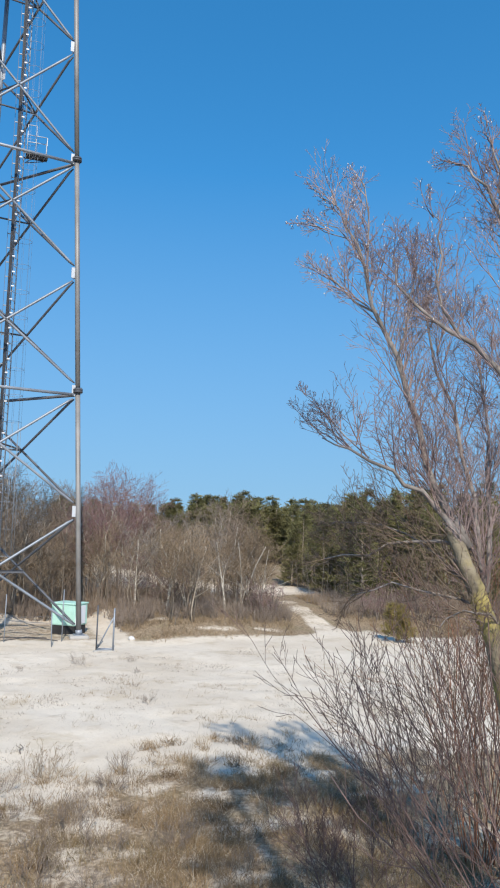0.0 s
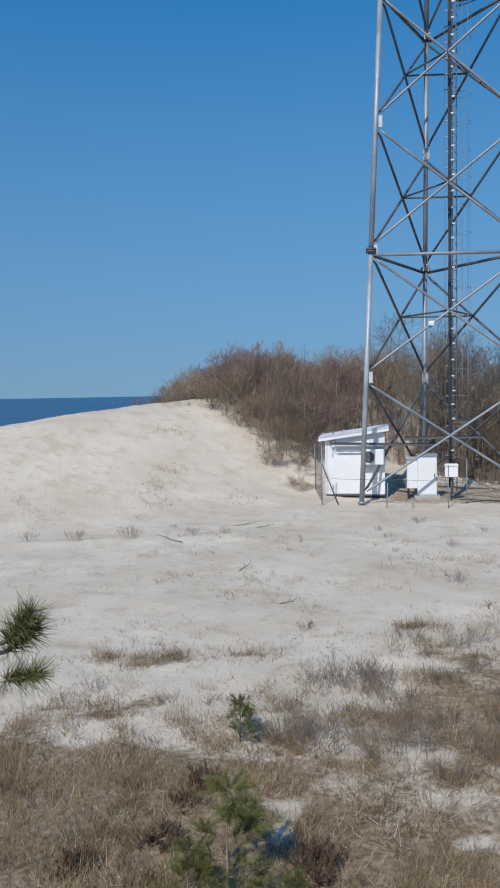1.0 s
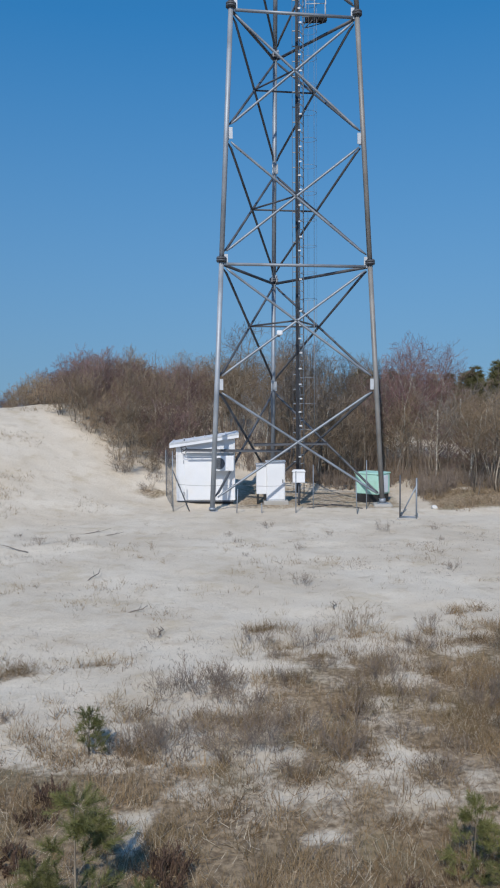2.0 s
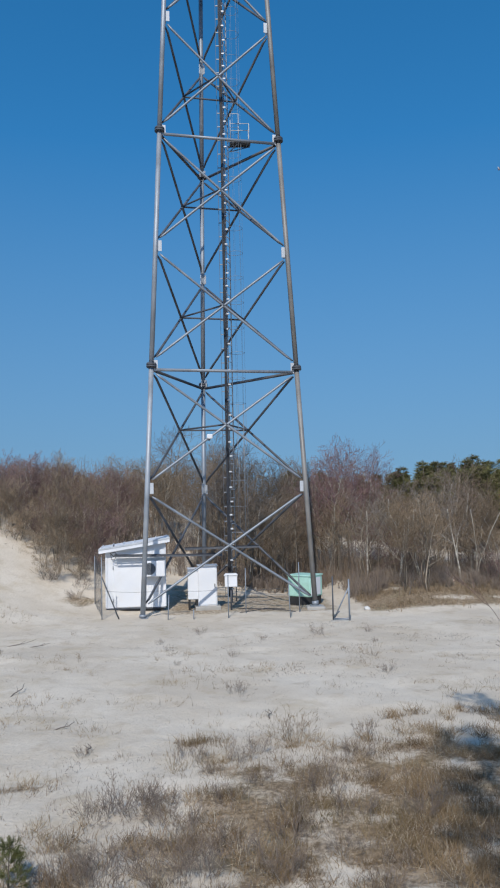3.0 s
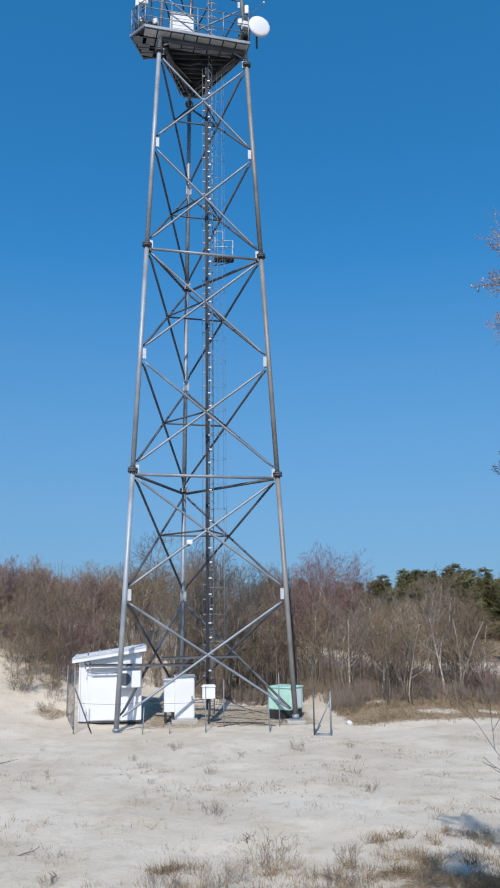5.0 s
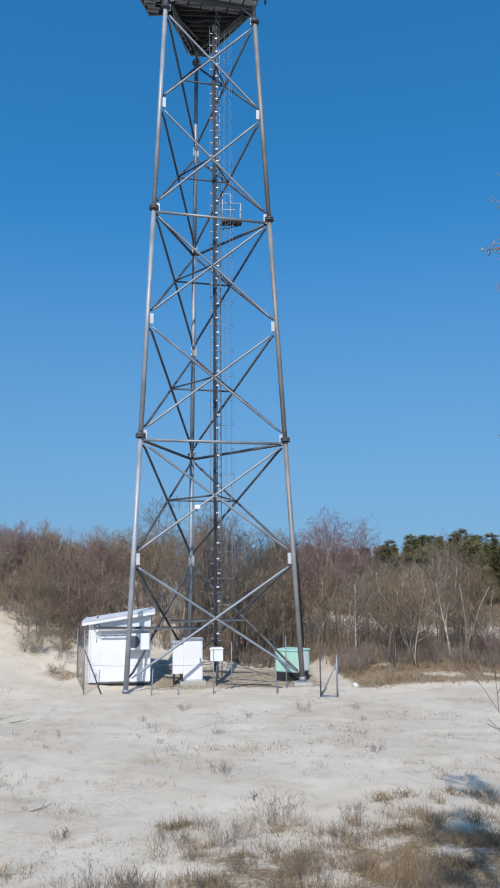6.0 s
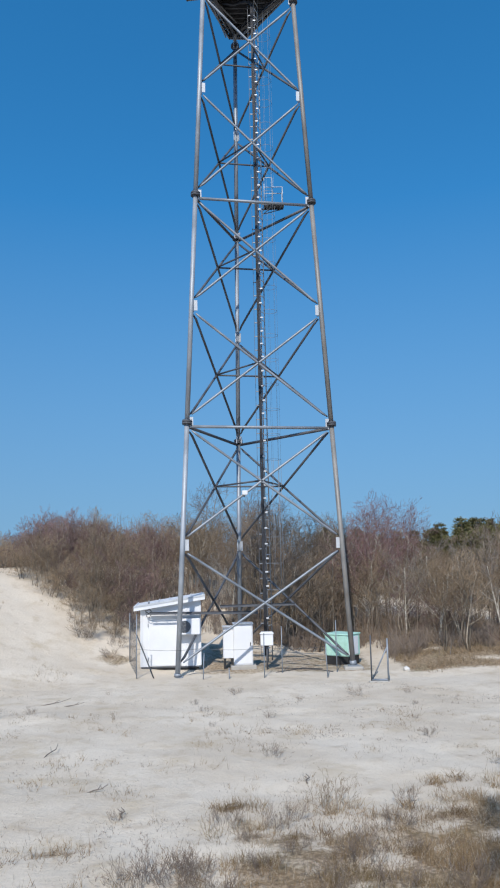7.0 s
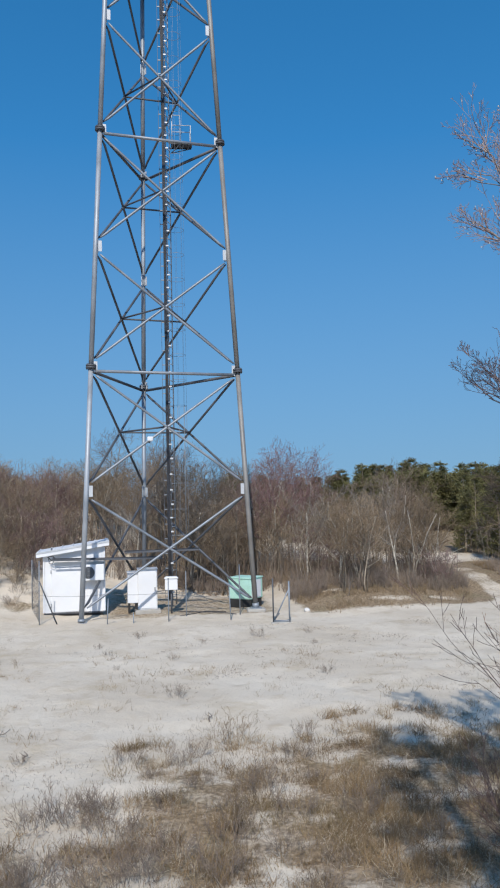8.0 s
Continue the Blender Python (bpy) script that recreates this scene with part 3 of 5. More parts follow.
for i in range(11):
    y = -0.62 + i * 0.29
    xs = sorted(p[0] + (q[0] - p[0]) * (y - p[1]) / (q[1] - p[1]) for p, q in zip(DECK, DECK[1:] + DECK[:1]) if (p[1] - y) * (q[1] - y) < 0)
    part("joist", Build().box(((xs[0] + xs[-1]) / 2, y, DZ - 0.07), (xs[-1] - xs[0] - 0.06, 0.05, 0.14)), STEEL_DARK, platform)
for s in (-1, 1):
    for i in range(4):
        part("strut", Build().tube([(s * 1.35 + 0.1, -0.35 + 0.12 * i, DZ - 0.25), (0.3 * s - 0.15 * i, 1.2 + 0.3 * i, DZ - 0.25)], 0.03, 6), STEEL, platform)

part("cable", Build().tube([(0.30, -0.50, DZ - 1.3), (0.30, -0.42, DZ - 0.7), (0.12, -0.2, DZ - 0.36), (-0.35, 0.1, DZ - 0.30), (-0.8, 0.1, DZ - 0.22)], 0.05, 8), CABLE, platform, "black cable bundle bending under the deck")

# upper platform, inside the legs
TOP = 32.75
corners = []
for k in range(3):
    w = radians((210, 330, 90)[k] + LEG_TURN)
    for turn in (-0.16, 0.16):
        corners.append((1.66 * math.cos(w + turn), 1.66 * math.sin(w + turn)))
upper = part("upper_platform", prism(corners, TOP, TOP + 0.04), STEEL_DARK, tower, "small dark upper platform between the legs")
for i in range(6):
    p, q = Vector((*corners[i], TOP - 0.05)), Vector((*corners[(i + 1) % 6], TOP - 0.05))
    m = Matrix.Translation((p + q) / 2) @ (q - p).to_track_quat("X", "Z").to_matrix().to_4x4()
    part("edge_beam", Build().box((0, 0, 0), ((q - p).length + 0.03, 0.05, 0.18), m), STEEL, upper)
    part("guard_rail", Build().tube([p + Vector((0, 0, 1.1)), q + Vector((0, 0, 1.1))], 0.02, 6), STEEL, upper)
    part("rail_post", Build().tube([p, p + Vector((0, 0, 1.1))], 0.02, 6), STEEL, upper)
for i in range(6):
    y = -0.75 + i * 0.38
    half = 1.1 * (1 - (y + 0.75) / 2.6)
    part("joist", Build().box((-0.1 * y, y, TOP - 0.06), (2 * half, 0.05, 0.12)), STEEL_DARK, upper)

# ---- equipment on the platform ----
def dish(m, r):
    o = thing("dish_antenna", m, "round white microwave dish antenna on the platform rail", "antenna")
    b = Build()
    rings = [(0.0, 0.13), (0.45, 0.11), (0.8, 0.06), (0.97, 0.015), (1.0, -0.02), (1.0, -0.2), (0.9, -0.24), (0.3, -0.34), (0.0, -0.36)]
    n = 28
    v = [(r * s * math.cos(2 * math.pi * i / n), r * d, r * s * math.sin(2 * math.pi * i / n)) for s, d in rings for i in range(n)]
    b.add(v, [(k * n + i, k * n + (i + 1) % n, (k + 1) * n + (i + 1) % n, (k + 1) * n + i) for k in range(len(rings) - 1) for i in range(n)], True)
    part("radome", b, WHITE, o)
    part("mount", Build().tube([(0, -0.33 * r, 0), (0, -0.75 * r, 0)], 0.06, 8).box((0, -0.8 * r, 0), (0.14, 0.12, 0.3), bevel=0.02).tube([(0, -0.85 * r, -0.72), (0, -0.85 * r, 0.5)], 0.04, 8), STEEL_DARK, o)
    return o


dish(pose(2.36, 26.86, 25.60, 0, 0, 180 + 14), 0.43)


def radio(m, label, size, up=0.0):
    o = thing("radio_unit", m, label, "radio unit", "radio units on the platform")
    x, y, z = size
    part("case", Build().box((0, 0, z / 2 + 0.55 + up), size, bevel=0.03), WHITE, o)
    part("pole", Build().tube([(0, y / 2 + 0.04, 0), (0, y / 2 + 0.04, z + 0.6 + up)], 0.028, 7), STEEL_DARK, o)
    part("bracket", Build().box((0, 0, 0.35), (x * 0.7, y, 0.22), bevel=0.02), BLACK, o)
    part("cable", Build().tube([(x * 0.2, 0, 0.55 + up), (x * 0.5, -0.04, 0.3), (x * 0.1, 0.02, 0.02)], 0.018, 6), CABLE, o, "black cable")
    return o


radio(pose(-2.12, 26.81, DZ + 0.06, 0, 0, 10), "white box-shaped radio unit on a short pole", (0.36, 0.22, 0.34), 0.72)
radio(pose(-1.68, 27.01, DZ + 0.06, 0, 0, -20), "small grey-white radio unit low on the platform", (0.24, 0.2, 0.25))
radio(pose(-2.36, 26.90, DZ + 0.06, 0, 0, 30), "slim white radio head beside the railing", (0.14, 0.14, 0.40), 0.70)
radio(pose(-1.84, 26.75, DZ + 0.06, 0, 0, -12), "short white radio head on the railing corner", (0.17, 0.2, 0.26), 0.86)
radio(pose(-2.20, 27.27, DZ + 0.06, 0, 0, 15), "dark-mounted radio unit behind the railing", (0.3, 0.25, 0.22), 0.25)
radio(pose(1.90, 27.27, DZ + 0.9, 0, 0, -8), "white panel radio fixed beside the tower leg", (0.16, 0.16, 0.38))
radio(pose(1.84, 27.20, DZ + 0.06, 0, 0, 20), "dark-cabled radio unit behind the dish", (0.3, 0.25, 0.3), 0.1)
radio(pose(1.64, 27.35, DZ + 0.06, 0, 0, -15), "small radio unit wired beside the tower leg", (0.18, 0.2, 0.3), 0.35)

o = thing("equipment_cabinet", pose(-0.68, 27.53, DZ + 0.05, 0, 0, 8), "white louvred equipment cabinet standing on the platform", "cabinet")
part("body", Build().box((0, 0, 0.62), (0.92, 0.6, 1.24), bevel=0.02), WHITE, o)
part("roof", Build().box((0, 0, 1.27), (1.0, 0.68, 0.06), bevel=0.015), WHITE, o)
for i in range(4):
    part("louvre", Build().box((0, -0.303, 0.62 + i * 0.15), (0.80, 0.012, 0.014)), WHITE_STEEL, o, "thin grey louvre strip")

o = thing("whip_antenna", pose(1.97, 27.03, DZ + 1.1), "thin dark whip antenna slanting over the railing", "antenna")
part("rod", Build().tube([(0, 0, -1.0), (0, 0, 0.05), (0.55, -0.15, 0.55)], 0.018, 6), STEEL_DARK, o)
part("tip", Build().tube([(0.55, -0.15, 0.55), (0.60, -0.16, 0.60)], 0.04, 7), WHITE, o)

o = thing("cylinder_antenna", pose(-0.25, 27.9, 28.25), "grey cylindrical antenna hanging inside the mast", "antenna")
part("body", Build().tube([(0, 0, 0), (0, 0, 0.08), (0, 0, 2.6)], [0.11, 0.15, 0.15], 14), STEEL, o)
# the upper platform's shadow is put into this length's dark colour
part("upper_body", Build().tube([(0, 0, 2.6), (0, 0, 3.8)], 0.2, 14), STEEL_DARK, o, "upper length, darkened for the upper platform's shade")
part("stem", Build().tube([(0, 0, -3.2), (0, 0, 3.9)], 0.035, 7), STEEL_DARK, o)

# ---- hut, cabinets and fence at the tower's foot ----
HUT = pose(-2.92, 27.86, -0.17, 0, 0, 5)
hut = thing("equipment_hut", HUT, "small white sheet-metal hut with a sloping roof", "hut")
hx, hy = 0.98, 0.75


def slab(x0, x1, y0, y1, z00, z01, z10, z11):
    """A block whose lower and upper sides slope along x."""
    v = [(x, y, z) for (lo, hi) in ((z00, z01), (z10, z11)) for x, y, z in ((x0, y0, lo), (x1, y0, hi), (x1, y1, hi), (x0, y1, lo))]
    return Build().add(v, [(3, 2, 1, 0), (4, 5, 6, 7), (0, 1, 5, 4), (1, 2, 6, 5), (2, 3, 7, 6), (3, 0, 4, 7)])


part("wall", slab(-hx, hx, -hy, -hy + 0.06, 0.16, 0.16, 2.02, 2.30), WHITE, hut)
part("wall", slab(-hx, hx, hy - 0.06, hy, 0.16, 0.16, 2.02, 2.30), WHITE, hut)
part("wall", slab(-hx, -hx + 0.06, -hy + 0.06, hy - 0.06, 0.16, 0.16, 2.02, 2.03), WHITE, hut)
part("wall", slab(hx - 0.06, hx, -hy + 0.06, hy - 0.06, 0.16, 0.16, 2.29, 2.30), WHITE, hut)
part("floor_panel", Build().box((0, 0, 0.14), (2 * hx, 2 * hy, 0.05)), STEEL_DARK, hut)
roof = part("roof", slab(-hx - 0.24, hx + 0.16, -hy - 0.2, hy + 0.2, 1.99, 2.33, 2.15, 2.49), WHITE, hut, "sloping white roof with deep fascia")
for i in range(7):
    x = -hx - 0.18 + i * 0.37
    z = 2.15 + (x + hx + 0.24) * 0.34 / 2.36
    part("roof_seam", Build().box((x, 0, z + 0.012), (0.03, 2 * hy + 0.36, 0.03)), WHITE, roof)
part("eave_trim", slab(-hx - 0.245, hx + 0.165, -hy - 0.215, -hy - 0.2, 2.10, 2.44, 2.155, 2.495), WHITE_STEEL, roof)
part("roof_bolt", Build().tube([(-0.72, -hy - 0.1, 2.2), (-0.72, -hy - 0.1, 2.30)], 0.02, 6), STEEL_DARK, roof)
for y in (-hy + 0.12, hy - 0.12):
    part("skid", Build().box((0, y, 0.05), (2 * hx - 0.1, 0.14, 0.16)), BLACK, hut, "dark timber skid")
door = part("door", Build().box((-0.20, -hy - 0.02, 0.92), (1.08, 0.04, 1.46), bevel=0.01), WHITE, hut)
part("door_handle", Build().box((0.24, -hy - 0.055, 0.92), (0.03, 0.05, 0.14), bevel=0.01), STEEL, door)
for z in (0.35, 1.45):
    part("hinge", Build().tube([(-0.75, -hy - 0.035, z), (-0.75, -hy - 0.035, z + 0.12)], 0.015, 6), STEEL, door)
for sx, sy in ((-1, -1), (1, -1), (1, 1), (-1, 1)):
    part("corner_trim", Build().box((sx * hx, sy * hy, 1.10 + 0.06 * (sx + 1)), (0.06, 0.06, 1.86 + 0.12 * (sx + 1)), bevel=0.01), WHITE, hut)
for x in (0.50, 0.74):
    part("wall_seam", Build().box((x, -hy - 0.006, 1.18), (0.025, 0.015, 2.0)), WHITE, hut)

ac = thing("air_conditioner", HUT @ pose(0.60, -hy - 0.19, 1.20), "white outdoor air-conditioning unit bracketed to the hut", "air conditioner")
part("case", Build().box((0, 0, 0.26), (0.74, 0.28, 0.52), bevel=0.02), WHITE, ac)
part("fan_recess", Build().tube([(-0.14, -0.135, 0.26), (-0.14, -0.146, 0.26)], 0.20, 20), STEEL_DARK, ac, "dark round fan opening")
for i in range(4):
    r = 0.05 + i * 0.045
    part("fan_guard", Build().tube([(-0.14 + r * math.cos(w), -0.152, 0.26 + r * math.sin(w)) for w in np.linspace(0, 2 * math.pi, 17)], 0.005, 4, False), STEEL, ac)
for x in (-0.25, 0.25):
    part("bracket", Build().box((x, 0.06, -0.012), (0.04, 0.30, 0.04)), STEEL, ac)

o = thing("outdoor_cabinet", pose(-0.47, 27.66, -0.17, 0, 0, 4), "tall white outdoor cabinet on a concrete pad", "cabinet", "white cabinets at the tower foot")
part("plinth", Build().box((0, -0.08, 0.05), (0.86, 0.80, 0.14), bevel=0.02), CONCRETE, o, "concrete pad")
part("body", Build().box((0, 0, 0.79), (0.65, 0.5, 1.34), bevel=0.015), WHITE, o)
part("roof", Build().box((0, 0, 1.475), (0.70, 0.56, 0.035), bevel=0.01), WHITE, o)
d = part("door", Build().box((0, -0.26, 0.79), (0.59, 0.02, 1.26), bevel=0.006), WHITE, o)
part("door_handle", Build().box((0.24, -0.285, 0.8), (0.03, 0.03, 0.12), bevel=0.008), STEEL_DARK, d)
o = thing("side_cabinet", pose(-0.97, 27.7, -0.17, 0, 0, 4), "narrow white cabinet raised on dark feet", "cabinet", "white cabinets at the tower foot")
part("body", Build().box((0, 0, 0.85), (0.35, 0.45, 1.02), bevel=0.015), WHITE, o)
part("roof", Build().box((0, 0, 1.375), (0.39, 0.49, 0.03), bevel=0.01), WHITE, o)
for x in (-0.12, 0.12):
    part("foot", Build().box((x, 0, 0.16), (0.07, 0.4, 0.34)), BLACK, o, "dark foot")

o = thing("junction_box", pose(0.335, 26.95, -0.08), "small white junction box with a peaked lid on a pole", "junction box")
part("case", Build().box((0, 0, 0.90), (0.42, 0.2, 0.38), bevel=0.015), WHITE, o)
part("lid", Build().add([(-0.24, -0.13, 1.09), (0.24, -0.13, 1.09), (0.24, 0.13, 1.09), (-0.24, 0.13, 1.09), (-0.18, -0.12, 1.15), (0.18, -0.12, 1.15), (0.18, 0.12, 1.15), (-0.18, 0.12, 1.15)],
                        [(3, 2, 1, 0), (4, 5, 6, 7), (0, 1, 5, 4), (1, 2, 6, 5), (2, 3, 7, 6), (3, 0, 4, 7)]), WHITE, o)
part("pole", Build().tube([(0, 0.08, -0.2), (0, 0.08, 0.78)], 0.03, 8), STEEL_DARK, o)
part("pad", Build().box((0, 0.1, -0.14), (0.55, 0.5, 0.1), bevel=0.02), CONCRETE, o)

o = thing("generator_box", pose(2.94, 28.05, -0.17, 0, 0, -38), "pale mint-green metal box on a black skid", "generator")
part("body", Build().box((0, 0, 0.66), (0.92, 0.82, 0.70), bevel=0.03), GREEN, o)
part("lid", Build().box((0, 0, 1.03), (0.97, 0.87, 0.05), bevel=0.015), GREEN, o)
part("skid", Build().box((0, 0, 0.16), (0.86, 0.76, 0.32), bevel=0.02), BLACK, o, "black skid base")
part("door_seam", Build().box((0, -0.416, 0.66), (0.015, 0.01, 0.62)), STEEL_DARK, o)
part("door_handle", Build().box((0.06, -0.43, 0.7), (0.03, 0.03, 0.14), bevel=0.008), STEEL_DARK, o)
part("exhaust_pipe", Build().tube([(0.2, 0.2, 1.05), (0.2, 0.2, 1.36)], 0.05, 8), STEEL_DARK, o)
part("side_panel", Build().box((0.47, -0.05, 0.66), (0.02, 0.6, 0.6), bevel=0.006), WHITE, o, "whitish side panel")

# cable trays between hut and tower
def tray(name, p, q, label):
    p, q = Vector(p), Vector(q)
    o = thing(name, Matrix.Translation(p) @ (q - p).to_track_quat("X", "Z").to_matrix().to_4x4(), label, "cable tray", "cable trays")
    n = (q - p).length
    part("rail", Build().box((n / 2, -0.14, 0), (n, 0.02, 0.055)), STEEL_DARK, o)
    part("rail", Build().box((n / 2, 0.14, 0), (n, 0.02, 0.055)), STEEL, o)
    part("cable", Build().tube([(0, -0.05, 0.03), (n / 2, -0.03, 0.02), (n, -0.05, 0.03)], 0.03, 6).tube([(0, 0.05, 0.03), (n / 2, 0.06, 0.02), (n, 0.04, 0.03)], 0.03, 6), CABLE, o, "black cables")
    step = Build().box((0, 0, -0.03), (0.03, 0.28, 0.02)).mesh("tray_rung", STEEL)
    for i in range(int(n / 0.35)):
        part("tray_rung", step, None, o).location = (0.15 + i * 0.35, 0, 0)
    return o


tray("cable_tray", (-3.52, 26.78, 1.74), (0.05, 27.15, 1.68), "galvanised cable tray running from hut to tower")
tray("cable_tray", (-1.25, 28.2, 1.84), (1.35, 28.2, 1.87), "short galvanised cable tray behind the cable ladder")
o = thing("cable_loop", pose(-3.55, 26.78, 1.74), "tangle of black cables beside the hut wall", "cable")
part("cable", Build().tube([(0, 0, 0), (-0.12, -0.02, 0.1), (0.05, -0.04, 0.14), (0.12, 0, 0.02), (-0.06, 0.0, -0.04), (0.1, 0.02, 0.06)], 0.02, 6), CABLE, o)
part("cable", Build().tube([(0.1, 0.02, 0.0), (0.02, 0.0, -0.12), (-0.08, 0.03, -0.1), (-0.1, 0.05, 0.05)], 0.012, 5), CABLE, o)


def post(x, y, h, label="grey steel fence post standing in the sand", lean=0.0):
    o = thing("fence_post", pose(*at(x, y, -0.15)), label, "fence post", "fence posts round the tower")
    part("pipe", Build().tube([(0, 0, 0), (lean, 0, h + 0.15)], 0.016, 8), STEEL, o)
    part("cap", Build().tube([(lean, 0, h + 0.14), (lean, 0, h + 0.17)], 0.021, 8), STEEL, o)
    return o


corner_post = post(-3.76, 25.5, 1.95, "tall grey corner fence post with a slanting stay")
part("stay", Build().tube([(0.0, 0, 1.5), (0.55, 0.05, 0.1)], 0.02, 7), STEEL_DARK, corner_post)
post(-4.27, 27.4, 1.6)
post(-1.68, 25.3, 0.75, lean=0.04)
post(-0.87, 25.3, 0.3)
post(0.22, 25.25, 1.32)
post(0.80, 26.2, 1.45)
post(2.17, 25.25, 1.0, lean=-0.05)
post(2.55, 26.2, 1.6)

# wire-netting along the sea side of the hut
net = thing("wire_netting", pose(0, 0, 0), "sagging dark chain-link netting beside the hut", "fence")
p, q = Vector((-3.76, 25.5, 0)), Vector((-4.27, 27.4, 0))
wires = []
for i in range(-14, 32):
    for s in (1, -1):
        pts = []
        for k in range(13):
            z = 0.05 + 1.65 * k / 12
            u = (i * 0.08 + s * (z - 0.9)) / 1.97
            if 0 <= u <= 1:
                c = p.lerp(q, u)
                pts.append((c.x + 0.02 * math.sin(u * 5 + z), c.y, float(land(c.x, c.y)) + z))
        wires += [(*m0, *m1, 0.002, 0.002) for m0, m1 in zip(pts[:-1], pts[1:])]
part("netting", Build().rods(wires, 3), STEEL_DARK, net)
wire = thing("fence_wire", pose(0, 0, -0.1), "thin slack wire strung between the fence posts", "wire")
for z0, sag in ((0.85, 0.06),):
    run = [(-3.76, 25.5), (-1.65, 25.3), (0.22, 25.25), (2.15, 25.25)]
    for (xa, ya), (xb, yb) in zip(run[:-1], run[1:]):
        part("wire", Build().tube([(xa + (xb - xa) * s, ya + (yb - ya) * s, z0 - sag * 4 * s * (1 - s)) for s in np.linspace(0, 1, 7)], 0.006, 4), STEEL_DARK, wire)

gate = thing("gate_frame", pose(3.36, 24.15, -0.2), "small grey steel gate frame with a diagonal brace", "gate")
part("gate_post", Build().tube([(0, 0, 0), (0, 0, 1.36)], 0.022, 8), STEEL_DARK, gate)
part("gate_post", Build().tube([(0.47, -0.15, 0), (0.47, -0.15, 1.28)], 0.026, 8), STEEL, gate)
part("diagonal", Build().tube([(0.04, 0, 0.12), (0.47, -0.15, 1.05)], 0.020, 8), STEEL, gate)
part("bottom_bar", Build().tube([(0, 0, 0.08), (0.47, -0.15, 0.08)], 0.022, 8), STEEL, gate)
part("bottom_bar", Build().tube([(0.05, 0.25, 0.06), (0.47, -0.15, 0.1)], 0.02, 8).tube([(0.05, 0.25, 0.06), (0.2, 0.1, 0.3)], 0.018, 8), STEEL, gate)
part("sill", Build().box((0.22, -0.1, 0.02), (0.62, 0.16, 0.08), bevel=0.02), CONCRETE, gate)

for x0, y0, x1, y1, bow in ((0.6, 26.3, 2.2, 26.9, 0.2), (0.5, 27.3, 2.4, 26.2, -0.1)):
    o = thing("ground_cable", pose(0, 0, 0), "black cable lying loose on the sand", "cable", "loose cables on the sand")
    pts = [(x0 + (x1 - x0) * s + bow * math.sin(s * 6), y0 + (y1 - y0) * s + bow * math.sin(s * 3.1), float(land(x0 + (x1 - x0) * s, y0)) + 0.02 + 0.05 * math.sin(s * 3.14)) for s in np.linspace(0, 1, 9)]
    part("cable", Build().tube(pts, 0.013, 6), CABLE, o)

# ---- bare trees ----
def unit(v):
    return v / max(np.linalg.norm(v), 1e-9)


def grow(rng, start, way, length, r, level, out, steps=5, wander=0.22, lift=0.08, kids=(6, 5, 4), spread=0.75, shrink=0.55, low=0.3, thin=0.004):
    """A branch and, from it, finer ones; out gathers rows of bars by level."""
    p, d = np.array(start, float), unit(np.array(way, float))
    pts = [p]
    for i in range(steps):
        d = unit(d + rng.normal(size=3) * wander + np.array([0, 0, lift]))
        p = p + d * length / steps
        pts.append(p)
    radii = np.linspace(r, max(r * 0.35, thin), steps + 1)
    for i in range(steps):
        out.setdefault(level, []).append((*pts[i], *pts[i + 1], radii[i], radii[i + 1]))
    if level >= len(kids):
        return
    n = kids[level]
    for i in range(n):
        s = low + (1 - low) * (i + rng.uniform(0.1, 0.9)) / n
        k = min(int(s * steps), steps - 1)
        q = pts[k] + (pts[k + 1] - pts[k]) * (s * steps - k)
        main = unit(pts[k + 1] - pts[k])
        side = unit(np.cross(main, rng.normal(size=3)))
        turn = unit(main * (1 - spread * rng.uniform(0.6, 1.0)) + side * spread)
        grow(rng, q, turn, length * shrink * (1.15 - 0.55 * s) * rng.uniform(0.75, 1.25), max(radii[k] * 0.55, thin), level + 1, out,
             max(2, steps - 1), wander, lift, kids, spread, shrink, 0.15, thin)


def bare_tree_meshes(seed, height, r, kids, spread, pale, stems=1, thin=0.005, lean=0.1, low=0.3, shrink=0.5, twig=None, white_limbs=False):
    rng = np.random.default_rng(seed)
    trunks, fine = [], []
    for s in range(stems):
        out = {}
        a = rng.uniform(0, 6.28)
        d = np.array([math.cos(a) * lean, math.sin(a) * lean, 1.0])
        grow(rng, (0.15 * s * math.cos(a), 0.15 * s * math.sin(a), -0.1), d, height * rng.uniform(0.85, 1.0), r, 0, out, 7, 0.11, 0.10, kids, spread, shrink, low, thin)
        t = out[0]
        trunks.append(Build().tube([t[0][:3]] + [row[3:6] for row in t], [t[0][6]] + [row[7] for row in t], 6).rods([(*row[:6], row[6], row[7]) for row in (out[1][::2] if white_limbs else out[1][:24] if pale else out[1])], 4).mesh("trunk", BARK_PALE if pale else BARK))
        fine += [row for k in out if k > 1 for row in out[k]] + (out[1][1::2] if white_limbs else out[1][24:] if pale else [])
    return trunks, Build().rods(fine, 3).mesh("crown", twig or TWIG)


def tree_of(meshes, m, label, group):
    o = thing("bare_tree", m, label, "tree", group)
    for t in meshes[0]:
        part("trunk", t, None, o)
    part("crown", meshes[1], None, o)
    return o


